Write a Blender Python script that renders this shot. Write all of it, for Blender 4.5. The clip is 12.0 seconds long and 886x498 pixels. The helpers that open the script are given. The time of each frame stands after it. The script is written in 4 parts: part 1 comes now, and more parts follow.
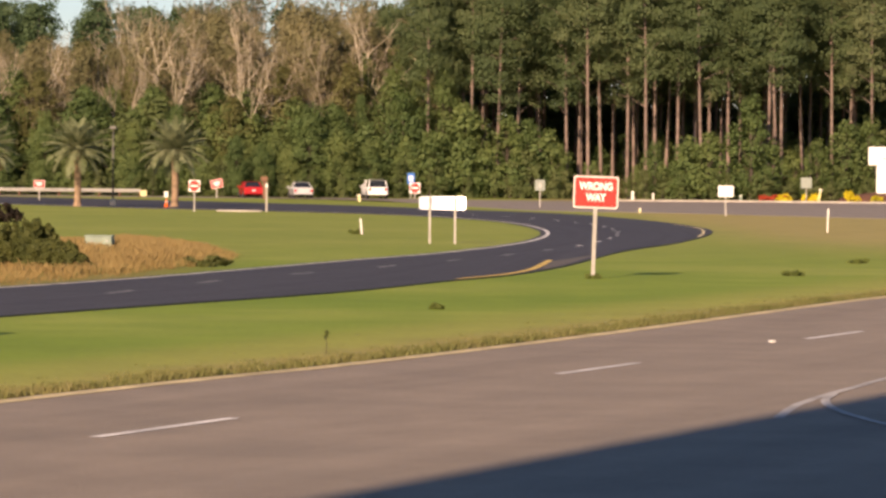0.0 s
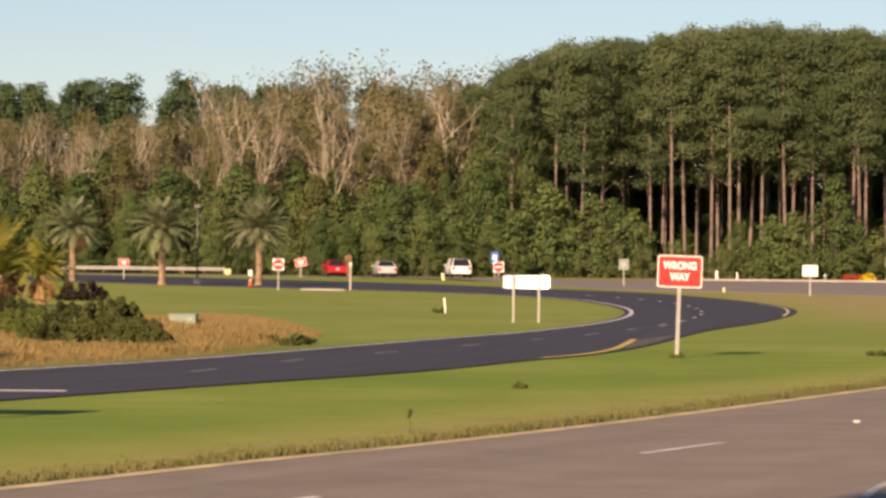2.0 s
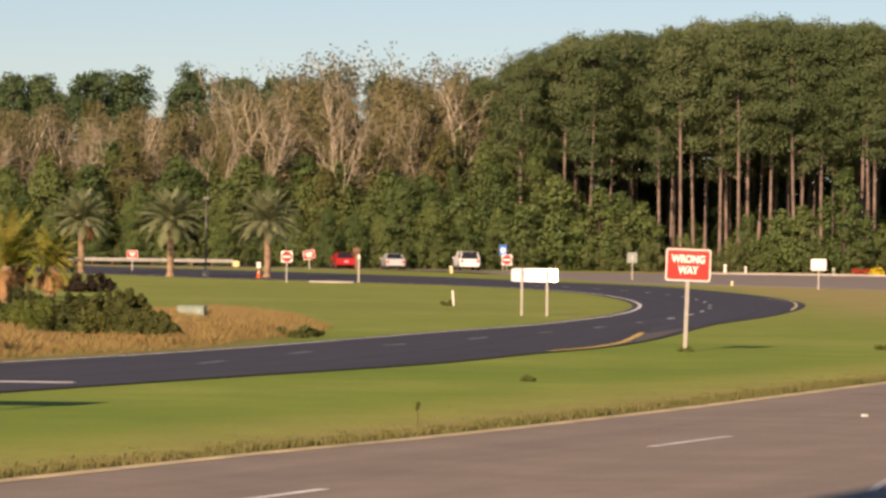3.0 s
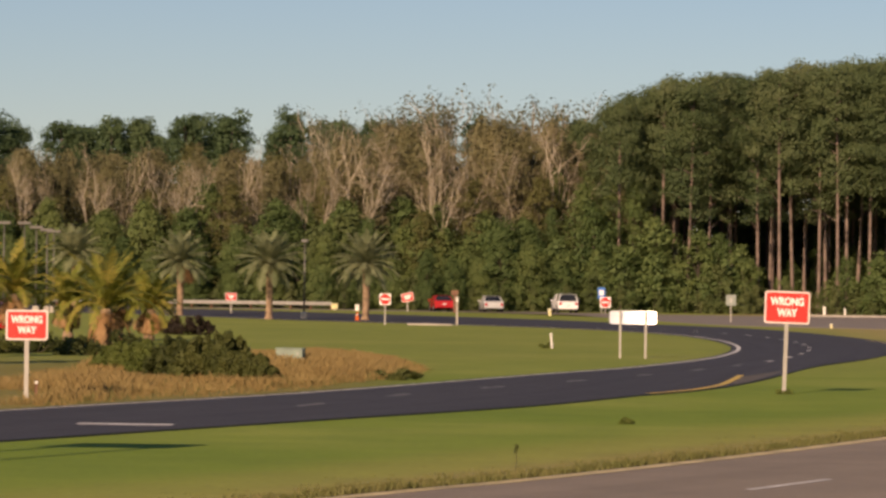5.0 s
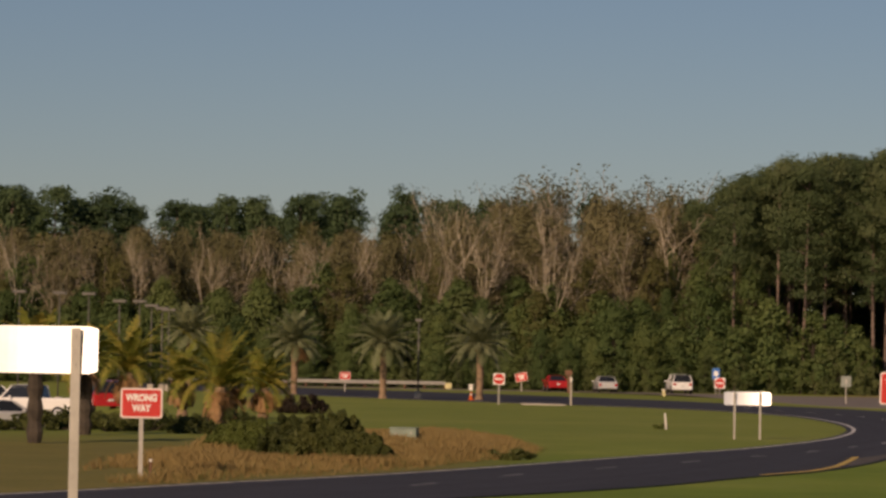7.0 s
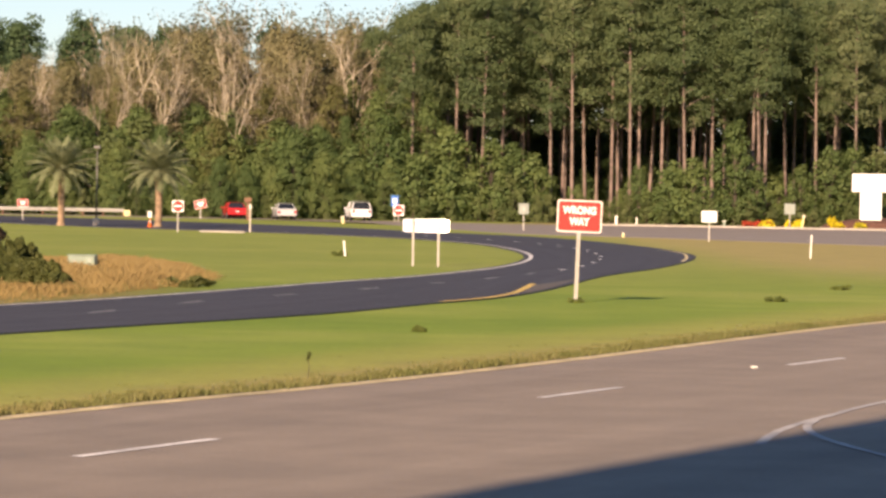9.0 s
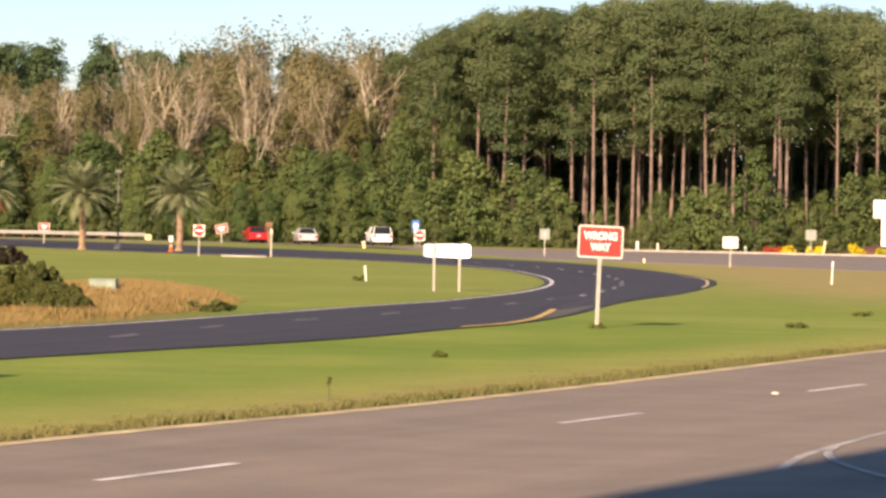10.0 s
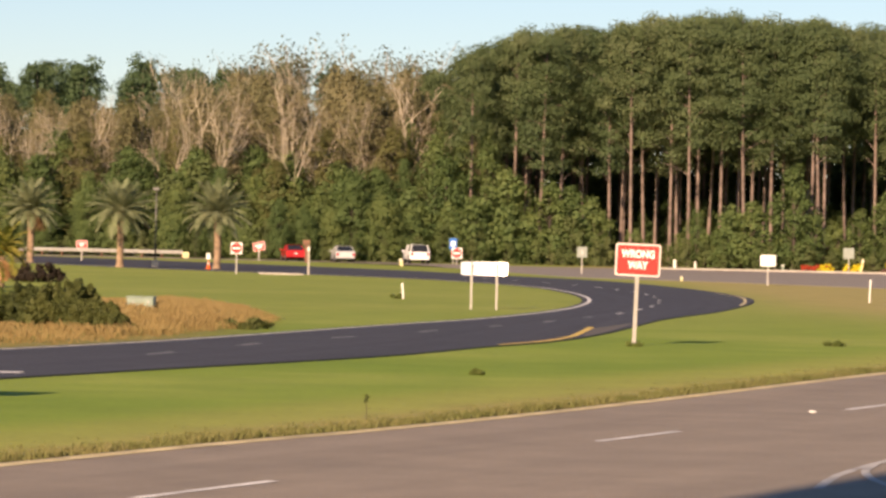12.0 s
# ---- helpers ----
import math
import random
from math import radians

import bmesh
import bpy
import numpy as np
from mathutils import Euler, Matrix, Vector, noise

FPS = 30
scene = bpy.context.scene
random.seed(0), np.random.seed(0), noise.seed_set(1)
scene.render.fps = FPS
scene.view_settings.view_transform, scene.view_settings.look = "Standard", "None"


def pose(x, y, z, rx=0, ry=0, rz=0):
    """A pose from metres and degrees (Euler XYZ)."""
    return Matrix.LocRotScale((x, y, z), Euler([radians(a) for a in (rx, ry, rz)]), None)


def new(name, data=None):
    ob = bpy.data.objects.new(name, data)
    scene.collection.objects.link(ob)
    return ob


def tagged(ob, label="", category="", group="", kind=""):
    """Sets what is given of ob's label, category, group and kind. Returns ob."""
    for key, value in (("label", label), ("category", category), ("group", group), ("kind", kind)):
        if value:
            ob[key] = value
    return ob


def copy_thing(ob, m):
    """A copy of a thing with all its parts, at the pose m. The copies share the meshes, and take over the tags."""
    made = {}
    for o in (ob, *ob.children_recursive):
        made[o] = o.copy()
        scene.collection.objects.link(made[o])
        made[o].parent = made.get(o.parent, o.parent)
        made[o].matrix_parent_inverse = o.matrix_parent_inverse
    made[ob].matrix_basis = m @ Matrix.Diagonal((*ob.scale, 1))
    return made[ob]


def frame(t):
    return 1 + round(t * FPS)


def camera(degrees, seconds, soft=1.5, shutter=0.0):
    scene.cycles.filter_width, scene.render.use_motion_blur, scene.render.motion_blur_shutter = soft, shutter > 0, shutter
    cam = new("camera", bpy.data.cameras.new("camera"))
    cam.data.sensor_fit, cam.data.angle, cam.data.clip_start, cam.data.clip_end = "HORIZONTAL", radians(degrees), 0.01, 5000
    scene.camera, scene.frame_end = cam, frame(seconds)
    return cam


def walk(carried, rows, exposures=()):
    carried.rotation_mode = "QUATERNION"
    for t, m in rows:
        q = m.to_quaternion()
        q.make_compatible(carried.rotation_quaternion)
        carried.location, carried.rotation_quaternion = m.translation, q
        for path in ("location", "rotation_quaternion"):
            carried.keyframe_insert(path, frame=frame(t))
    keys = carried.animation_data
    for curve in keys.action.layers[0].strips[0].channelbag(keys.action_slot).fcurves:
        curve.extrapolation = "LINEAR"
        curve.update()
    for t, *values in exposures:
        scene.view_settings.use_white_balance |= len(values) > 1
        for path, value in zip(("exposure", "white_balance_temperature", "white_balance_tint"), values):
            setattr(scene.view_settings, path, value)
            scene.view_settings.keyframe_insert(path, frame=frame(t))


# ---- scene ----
EYE = (0.0, 0.0, 2.5)


def aim(yaw, pitch, roll):
    return pose(*EYE, 0, 0, yaw) @ pose(0, 0, 0, 90 + pitch) @ pose(0, 0, 0, 0, 0, roll)


PATH = [
    (0.0, aim(-1.048, -1.206, 0.456)),
    (0.5, aim(-0.808, -0.773, 0.416)),
    (1.0, aim(-0.425, -0.191, 0.462)),
    (1.5, aim(0.016, 0.094, 0.466)),
    (2.0, aim(0.269, 0.015, 0.545)),
    (2.5, aim(0.327, -0.070, 0.773)),
    (3.0, aim(0.399, -0.100, 0.728)),
    (3.2, aim(0.618, -0.150, 0.660)),
    (4.8, aim(1.858, 0.472, 0.690)),
    (5.0, aim(1.941, 0.544, 0.703)),
    (5.5, aim(2.348, 0.850, 0.677)),
    (6.0, aim(3.204, 1.516, 0.502)),
    (6.5, aim(3.889, 1.937, 0.469)),
    (7.0, aim(3.741, 1.763, 0.954)),
    (7.5, aim(2.550, 1.041, 1.094)),
    (7.7, aim(1.849, 0.803, 1.035)),
    (9.3, aim(-1.449, -0.956, 1.009)),
    (9.5, aim(-1.415, -0.860, 0.979)),
    (10.0, aim(-0.971, -0.462, 1.156)),
    (10.5, aim(-0.533, -0.162, 1.305)),
    (11.0, aim(-0.570, 0.022, 1.348)),
    (11.5, aim(-0.485, -0.035, 1.171)),
    (12.0, aim(-0.383, -0.195, 1.216)),
]
STOPS = [(t, s + 0.14, 6900 if t < 1.2 else 7080, 25) for t, s in ((0.0, 0.62), (0.5, 0.94), (1.0, 0.88), (1.5, 0.64), (3.2, 0.45), (5.0, 0.05), (5.5, -0.16), (6.0, -0.45), (6.5, -0.6), (7.0, -0.72), (7.7, -0.52))]
STOPS += [(t, s + 0.14, 6780 if t < 10.7 else 6950, 23) for t, s in ((9.3, 0.95), (10.5, 0.86), (11.0, 0.68), (12.0, 0.72))]
cam = camera(13.76, 12.0, soft=2.9)
walk(cam, PATH, STOPS)

# ---- sky and sun ----
SUN_ELEV = radians(22.5)
SUN_DIR = Vector((0.36 * math.cos(SUN_ELEV), 0.933 * math.cos(SUN_ELEV), -math.sin(SUN_ELEV))).normalized()
world = bpy.data.worlds.new("world")
scene.world = world
world.use_nodes = True
wn = world.node_tree.nodes
sky = wn.new("ShaderNodeTexSky")
sky.sky_type = "NISHITA"
sky.sun_disc = False
sky.sun_elevation = SUN_ELEV
sky.sun_rotation = math.atan2(-SUN_DIR.x, -SUN_DIR.y)
sky.air_density, sky.dust_density, sky.ozone_density = 1.0, 0.06, 4.6
wn["Background"].inputs["Strength"].default_value = 0.063
world.node_tree.links.new(sky.outputs["Color"], wn["Background"].inputs["Color"])
sun_data = bpy.data.lights.new("sun", "SUN")
sun_data.energy, sun_data.angle, sun_data.color = 5.0, radians(0.53), (1.0, 0.80, 0.55)
sun = new("sun", sun_data)
sun.rotation_euler = SUN_DIR.to_track_quat("-Z", "Y").to_euler()
sun.location = (-60, -120, 90)


# ---- materials ----
def ramp_node(nt, stops):
    r = nt.nodes.new("ShaderNodeValToRGB")
    e = r.color_ramp.elements
    while len(e) < len(stops):
        e.new(0.5)
    for el, (p, c) in zip(e, stops):
        el.position, el.color = p, (*c, 1)
    return r


def noise_node(nt, scale, detail=4, rough=0.6):
    n = nt.nodes.new("ShaderNodeTexNoise")
    n.inputs["Scale"].default_value, n.inputs["Detail"].default_value, n.inputs["Roughness"].default_value = scale, detail, rough
    g = nt.nodes.new("ShaderNodeNewGeometry")
    nt.links.new(g.outputs["Position"], n.inputs["Vector"])
    return n


def mixed(nt, fac, a, b, mode="MIX"):
    m = nt.nodes.new("ShaderNodeMix")
    m.data_type, m.blend_type = "RGBA", mode
    for sock, v in ((m.inputs[0], fac), (m.inputs[6], a), (m.inputs[7], b)):
        if hasattr(v, "is_linked"):
            nt.links.new(v, sock)
        elif isinstance(v, tuple):
            sock.default_value = (*v, 1)
        else:
            sock.default_value = v
    return m.outputs[2]


def surface(name, color, rough=0.6, metal=0.0, vary=0.12, scale=3.0, bump=0.0, fine=40.0, spec=0.5):
    """Painted, metal or plain surface with two scales of variation."""
    m = bpy.data.materials.new(name)
    m.use_nodes = True
    nt = m.node_tree
    b = nt.nodes["Principled BSDF"]
    b.inputs["Roughness"].default_value, b.inputs["Metallic"].default_value = rough, metal
    b.inputs["Specular IOR Level"].default_value = spec
    lo = tuple(c * (1 - vary) for c in color)
    hi = tuple(min(1, c * (1 + vary)) for c in color)
    n1, n2 = noise_node(nt, scale), noise_node(nt, fine)
    r = ramp_node(nt, [(0.35, lo), (0.65, hi)])
    nt.links.new(n1.outputs["Fac"], r.inputs["Fac"])
    r2 = ramp_node(nt, [(0.3, (1 - vary,) * 3), (0.7, (1, 1, 1))])
    nt.links.new(n2.outputs["Fac"], r2.inputs["Fac"])
    nt.links.new(mixed(nt, 1.0, r.outputs["Color"], r2.outputs["Color"], "MULTIPLY"), b.inputs["Base Color"])
    if bump:
        bp = nt.nodes.new("ShaderNodeBump")
        bp.inputs["Strength"].default_value, bp.inputs["Distance"].default_value = bump, 0.02
        nt.links.new(n2.outputs["Fac"], bp.inputs["Height"])
        nt.links.new(bp.outputs["Normal"], b.inputs["Normal"])
    return m


def leaf(name, colors, rough=0.65, through_light=0.25, spread=0.05):
    """Foliage: colour varies from leaf to leaf, from plant to plant and in broad drifts."""
    m = bpy.data.materials.new(name)
    m.use_nodes = True
    nt = m.node_tree
    b = nt.nodes["Principled BSDF"]
    b.inputs["Roughness"].default_value = rough
    b.inputs["Specular IOR Level"].default_value = 0.25
    g = nt.nodes.new("ShaderNodeNewGeometry")
    o = nt.nodes.new("ShaderNodeObjectInfo")
    r1 = ramp_node(nt, [(i / (len(colors) - 1), c) for i, c in enumerate(colors)])
    n = noise_node(nt, spread * 6, 3)
    add = nt.nodes.new("ShaderNodeMath")
    add.operation = "MULTIPLY_ADD"
    nt.links.new(g.outputs["Random Per Island"], add.inputs[0])
    add.inputs[1].default_value = 0.26
    a2 = nt.nodes.new("ShaderNodeMath")
    a2.operation = "MULTIPLY_ADD"
    nt.links.new(o.outputs["Random"], a2.inputs[0])
    a2.inputs[1].default_value = 0.6
    nt.links.new(n.outputs["Fac"], a2.inputs[2])
    a3 = nt.nodes.new("ShaderNodeMath")
    a3.operation = "SUBTRACT"
    nt.links.new(a2.outputs[0], a3.inputs[0])
    a3.inputs[1].default_value = 0.42
    nt.links.new(a3.outputs[0], add.inputs[2])
    nt.links.new(add.outputs[0], r1.inputs["Fac"])
    nt.links.new(r1.outputs["Color"], b.inputs["Base Color"])
    if through_light:
        t = nt.nodes.new("ShaderNodeBsdfTranslucent")
        nt.links.new(r1.outputs["Color"], t.inputs["Color"])
        mx = nt.nodes.new("ShaderNodeMixShader")
        mx.inputs[0].default_value = through_light
        nt.links.new(b.outputs[0], mx.inputs[1])
        nt.links.new(t.outputs[0], mx.inputs[2])
        nt.links.new(mx.outputs[0], nt.nodes["Material Output"].inputs["Surface"])
    return m


def grass_ground():
    """Lawn: green in the middle, paler and parched towards the highway's edge and on the dry verge by the far road."""
    m = bpy.data.materials.new("mown_grass")
    m.use_nodes = True
    nt = m.node_tree
    b = nt.nodes["Principled BSDF"]
    b.inputs["Roughness"].default_value = 0.9
    b.inputs["Specular IOR Level"].default_value = 0.1
    big, mid, fine = noise_node(nt, 0.06, 3), noise_node(nt, 0.5, 5), noise_node(nt, 7.0, 5)
    pos = nt.nodes.new("ShaderNodeNewGeometry").outputs["Position"]

    def math_node(op, a, c, d=None):
        n = nt.nodes.new("ShaderNodeMath")
        n.operation = op
        for sock, v in zip(n.inputs, (a, c, d)):
            if hasattr(v, "is_linked"):
                nt.links.new(v, sock)
            elif v is not None:
                sock.default_value = v
        return n.outputs[0]

    def step(value, lo, hi):
        n = nt.nodes.new("ShaderNodeMapRange")
        n.interpolation_type = "SMOOTHSTEP"
        n.inputs["From Min"].default_value, n.inputs["From Max"].default_value = lo, hi
        nt.links.new(value, n.inputs["Value"])
        return n.outputs["Result"]

    def along(v):
        n = nt.nodes.new("ShaderNodeVectorMath")
        n.operation = "DOT_PRODUCT"
        nt.links.new(pos, n.inputs[0])
        n.inputs[1].default_value = v
        return n.outputs["Value"]
    wob = math_node("MULTIPLY_ADD", mid.outputs["Fac"], 1.6, -0.8)
    edge = math_node("ADD", math_node("SUBTRACT", along((-0.927, 0.375, 0)), 18.5), wob)
    r = ramp_node(nt, [(0.36, (0.165, 0.245, 0.034)), (0.52, (0.205, 0.275, 0.043)), (0.68, (0.275, 0.315, 0.07))])
    nt.links.new(big.outputs["Fac"], r.inputs["Fac"])
    c = mixed(nt, step(edge, 4.8, 1.6), r.outputs["Color"], (0.30, 0.31, 0.075))
    c = mixed(nt, step(edge, 1.9, 0.2), c, (0.33, 0.275, 0.10))
    c = mixed(nt, math_node("MULTIPLY", step(along((0, 1, 0)), 75, 140), 0.55), c, (0.275, 0.285, 0.075))
    dry = math_node("MULTIPLY", step(math_node("MULTIPLY_ADD", wob, 1.2, along((1, 0, 0))), 11, 19), step(along((0, 1, 0)), 100, 150))
    c = mixed(nt, math_node("MULTIPLY", dry, 0.8), c, (0.37, 0.29, 0.125))
    tall = math_node("MULTIPLY", step(math_node("ADD", along((1, 0, 0)), wob), -3.2, -6.2), step(math_node("MULTIPLY_ADD", wob, 4.0, along((0, 1, 0))), 128, 98))
    tall = math_node("MULTIPLY", tall, step(along((1, -0.42, 0)), -34, -38))
    c = mixed(nt, math_node("MULTIPLY", tall, 0.85), c, (0.24, 0.195, 0.068))
    r2 = ramp_node(nt, [(0.35, (0.88, 0.91, 0.86)), (0.65, (1.06, 1.04, 1.0))])
    nt.links.new(mid.outputs["Fac"], r2.inputs["Fac"])
    r3 = ramp_node(nt, [(0.3, (0.88, 0.88, 0.88)), (0.7, (1.08, 1.08, 1.05))])
    nt.links.new(fine.outputs["Fac"], r3.inputs["Fac"])
    c = mixed(nt, 1.0, c, r2.outputs["Color"], "MULTIPLY")
    nt.links.new(mixed(nt, 1.0, c, r3.outputs["Color"], "MULTIPLY"), b.inputs["Base Color"])
    bp = nt.nodes.new("ShaderNodeBump")
    bp.inputs["Strength"].default_value, bp.inputs["Distance"].default_value = 0.35, 0.04
    nt.links.new(fine.outputs["Fac"], bp.inputs["Height"])
    nt.links.new(bp.outputs["Normal"], b.inputs["Normal"])
    return m


def asphalt(name, color, streak, rough=0.85):
    """Asphalt with aggregate grain, patches and worn tracks that run along the road's own length (uv)."""
    m = bpy.data.materials.new(name)
    m.use_nodes = True
    nt = m.node_tree
    b = nt.nodes["Principled BSDF"]
    b.inputs["Roughness"].default_value = rough
    b.inputs["Specular IOR Level"].default_value = 0.3
    uv = nt.nodes.new("ShaderNodeUVMap")
    mp = nt.nodes.new("ShaderNodeMapping")
    mp.inputs["Scale"].default_value = (0.8, 0.02, 1)
    nt.links.new(uv.outputs["UV"], mp.inputs["Vector"])
    st = nt.nodes.new("ShaderNodeTexNoise")
    st.inputs["Scale"].default_value, st.inputs["Detail"].default_value = 1.0, 4
    nt.links.new(mp.outputs["Vector"], st.inputs["Vector"])
    r = ramp_node(nt, [(0.3, tuple(c * (1 - streak) for c in color)), (0.7, tuple(c * (1 + streak) for c in color))])
    nt.links.new(st.outputs["Fac"], r.inputs["Fac"])
    mid, fine = noise_node(nt, 0.6, 5), noise_node(nt, 60.0, 2)
    r2 = ramp_node(nt, [(0.35, (0.88, 0.88, 0.88)), (0.65, (1.08, 1.06, 1.04))])
    nt.links.new(mid.outputs["Fac"], r2.inputs["Fac"])
    r3 = ramp_node(nt, [(0.3, (0.75, 0.75, 0.75)), (0.7, (1.2, 1.2, 1.2))])
    nt.links.new(fine.outputs["Fac"], r3.inputs["Fac"])
    c = mixed(nt, 1.0, r.outputs["Color"], r2.outputs["Color"], "MULTIPLY")
    nt.links.new(mixed(nt, 1.0, c, r3.outputs["Color"], "MULTIPLY"), b.inputs["Base Color"])
    bp = nt.nodes.new("ShaderNodeBump")
    bp.inputs["Strength"].default_value, bp.inputs["Distance"].default_value = 0.4, 0.01
    nt.links.new(fine.outputs["Fac"], bp.inputs["Height"])
    nt.links.new(bp.outputs["Normal"], b.inputs["Normal"])
    return m


GRASS = grass_ground()
OLD_ASPHALT = asphalt("worn_brown_asphalt", (0.26, 0.214, 0.165), 0.13)
NEW_ASPHALT = asphalt("fresh_dark_asphalt", (0.050, 0.049, 0.058), 0.16)
PATCH_ASPHALT = asphalt("weathered_patch_asphalt", (0.12, 0.105, 0.088), 0.2)
GREY_ASPHALT = asphalt("grey_asphalt", (0.25, 0.215, 0.18), 0.1)
WHITE_LINE = surface("white_road_paint", (0.74, 0.70, 0.64), 0.7, vary=0.22, scale=1.5, fine=12)
# turn-line white: mottled, its base colour greyed to include the shade it lies in
TURN_LINE = surface("scuffed_shade_greyed_paint", (0.48, 0.45, 0.41), 0.75, vary=0.3, scale=1.0, fine=7)
WORN_LINE = surface("worn_road_paint", (0.30, 0.28, 0.27), 0.8, vary=0.35, scale=1.2, fine=8)
CREAM_LINE = surface("dirty_cream_road_paint", (0.66, 0.53, 0.27), 0.75, vary=0.25, scale=1.2, fine=10)
YELLOW_LINE = surface("yellow_road_paint", (0.74, 0.50, 0.09), 0.7, vary=0.2, scale=1.5, fine=12)
CONCRETE = surface("pale_concrete", (0.45, 0.40, 0.33), 0.85, vary=0.15, scale=0.6, bump=0.2)
SIGN_RED = surface("red_sign_sheeting", (0.62, 0.035, 0.025), 0.4, vary=0.08, scale=2)
SIGN_WHITE = surface("white_sign_sheeting", (0.85, 0.82, 0.76), 0.35, vary=0.04, scale=2)
SIGN_BORDER = surface("faded_white_border", (0.80, 0.66, 0.60), 0.45, vary=0.06, scale=2)
SIGN_GLOSS = surface("bare_aluminium_sign", (0.93, 0.93, 0.92), 0.42, metal=0.6, vary=0.05, scale=1.2)
SIGN_GREY = surface("dull_aluminium_back", (0.24, 0.265, 0.225), 0.55, metal=0.1, vary=0.1)
SIGN_BLUE = surface("blue_sign_sheeting", (0.03, 0.16, 0.50), 0.4, vary=0.08)
POST = surface("galvanised_post", (0.42, 0.39, 0.34), 0.5, metal=0.25, vary=0.12)
STEEL = surface("weathered_steel", (0.40, 0.38, 0.34), 0.5, metal=0.4, vary=0.15)
DARK_POLE = surface("bronze_lamp_pole", (0.16, 0.15, 0.13), 0.5, metal=0.3)
WOOD = surface("old_wooden_post", (0.20, 0.10, 0.06), 0.85, vary=0.25, bump=0.3)
YELLOW_PLASTIC = surface("yellow_plastic", (0.66, 0.58, 0.28), 0.5)
WHITE_PLASTIC = surface("white_plastic", (0.78, 0.74, 0.66), 0.5)
ORANGE = surface("orange_rubber", (0.75, 0.16, 0.03), 0.6)
GREEN_METAL = surface("faded_green_enamel", (0.22, 0.275, 0.21), 0.5, vary=0.15)
PINE_BARK = surface("pine_bark", (0.215, 0.155, 0.125), 0.9, vary=0.35, scale=1.2, bump=0.4, fine=8)
BARE_BARK = surface("pale_bare_bark", (0.46, 0.39, 0.29), 0.9, vary=0.25, scale=0.8, fine=6)
PALM_BARK = surface("palm_bark", (0.30, 0.20, 0.12), 0.9, vary=0.3, scale=4, bump=0.5, fine=14)
DARK_BARK = surface("dark_bark", (0.075, 0.058, 0.042), 0.95, vary=0.3, scale=3, bump=0.4)
PINE_NEEDLES = leaf("pine_needles", [(0.055, 0.086, 0.035), (0.102, 0.137, 0.053), (0.176, 0.197, 0.089)], through_light=0.3)
FAR_NEEDLES = leaf("far_pine_needles", [(0.046, 0.081, 0.037), (0.077, 0.120, 0.048), (0.113, 0.162, 0.067)], through_light=0.3)
GREEN_LEAVES = leaf("broad_leaves", [(0.058, 0.095, 0.029), (0.100, 0.144, 0.044), (0.174, 0.211, 0.065)], through_light=0.3)
OLIVE_LEAVES = leaf("thin_olive_leaves", [(0.084, 0.085, 0.027), (0.129, 0.129, 0.042), (0.179, 0.169, 0.061)], through_light=0.3)
BROWN_TWIGS = leaf("brown_twigs", [(0.150, 0.124, 0.067), (0.210, 0.174, 0.096), (0.282, 0.234, 0.138)], through_light=0.2)
BROWN_LEAVES = leaf("fading_brown_leaves", [(0.121, 0.116, 0.052), (0.180, 0.168, 0.078), (0.258, 0.228, 0.114)], through_light=0.3)
TUFT_LEAVES = leaf("grey_green_top_tufts", [(0.12, 0.13, 0.07), (0.17, 0.178, 0.10), (0.22, 0.222, 0.14)], through_light=0.4)
PALM_GREEN = leaf("date_palm_leaflets", [(0.134, 0.155, 0.074), (0.213, 0.235, 0.118), (0.336, 0.347, 0.185)], spread=0.3, through_light=0.3)
PALM_GOLD = leaf("queen_palm_leaflets", [(0.095, 0.125, 0.018), (0.20, 0.205, 0.032), (0.40, 0.32, 0.07)], spread=0.3)
PALM_DEAD = leaf("dead_palm_leaflets", [(0.28, 0.15, 0.06), (0.38, 0.22, 0.10), (0.46, 0.30, 0.15)], spread=0.3)
SHRUB_LEAVES = leaf("shrub_leaves", [(0.043, 0.055, 0.015), (0.076, 0.090, 0.024), (0.137, 0.144, 0.040)], spread=0.3, through_light=0.3)
LIGHT_SHRUB = leaf("light_shrub_leaves", [(0.079, 0.102, 0.023), (0.118, 0.147, 0.032), (0.178, 0.194, 0.055)], spread=0.3, through_light=0.3)
DEAD_SHRUB = leaf("dark_dead_twigs", [(0.018, 0.012, 0.008), (0.035, 0.025, 0.016), (0.06, 0.04, 0.026)], spread=0.3)
YELLOW_FLOWERS = leaf("yellow_flowers", [(0.25, 0.26, 0.02), (0.62, 0.50, 0.02), (0.80, 0.66, 0.04)], spread=0.5)
RED_FLOWERS = leaf("red_flowers", [(0.20, 0.05, 0.02), (0.45, 0.06, 0.03), (0.60, 0.12, 0.04)], spread=0.5)
STRAW = leaf("dry_straw_grass", [(0.262, 0.173, 0.064), (0.349, 0.247, 0.094), (0.446, 0.362, 0.149)], spread=0.2, through_light=0.35)
ROUGH_BLADES = leaf("rough_edge_grass", [(0.088, 0.105, 0.030), (0.142, 0.149, 0.043), (0.243, 0.203, 0.084)], spread=0.1)
YOUNG_LEAVES = leaf("young_yellow_green_leaves", [(0.067, 0.092, 0.029), (0.105, 0.133, 0.044), (0.165, 0.184, 0.072)], through_light=0.3)
MULCH = surface("red_brown_mulch", (0.11, 0.05, 0.032), 0.95, vary=0.3, scale=2, bump=0.5)
GLASS = surface("dark_car_glass", (0.02, 0.022, 0.025), 0.08, vary=0.02)
TYRE = surface("black_rubber", (0.02, 0.02, 0.02), 0.8)
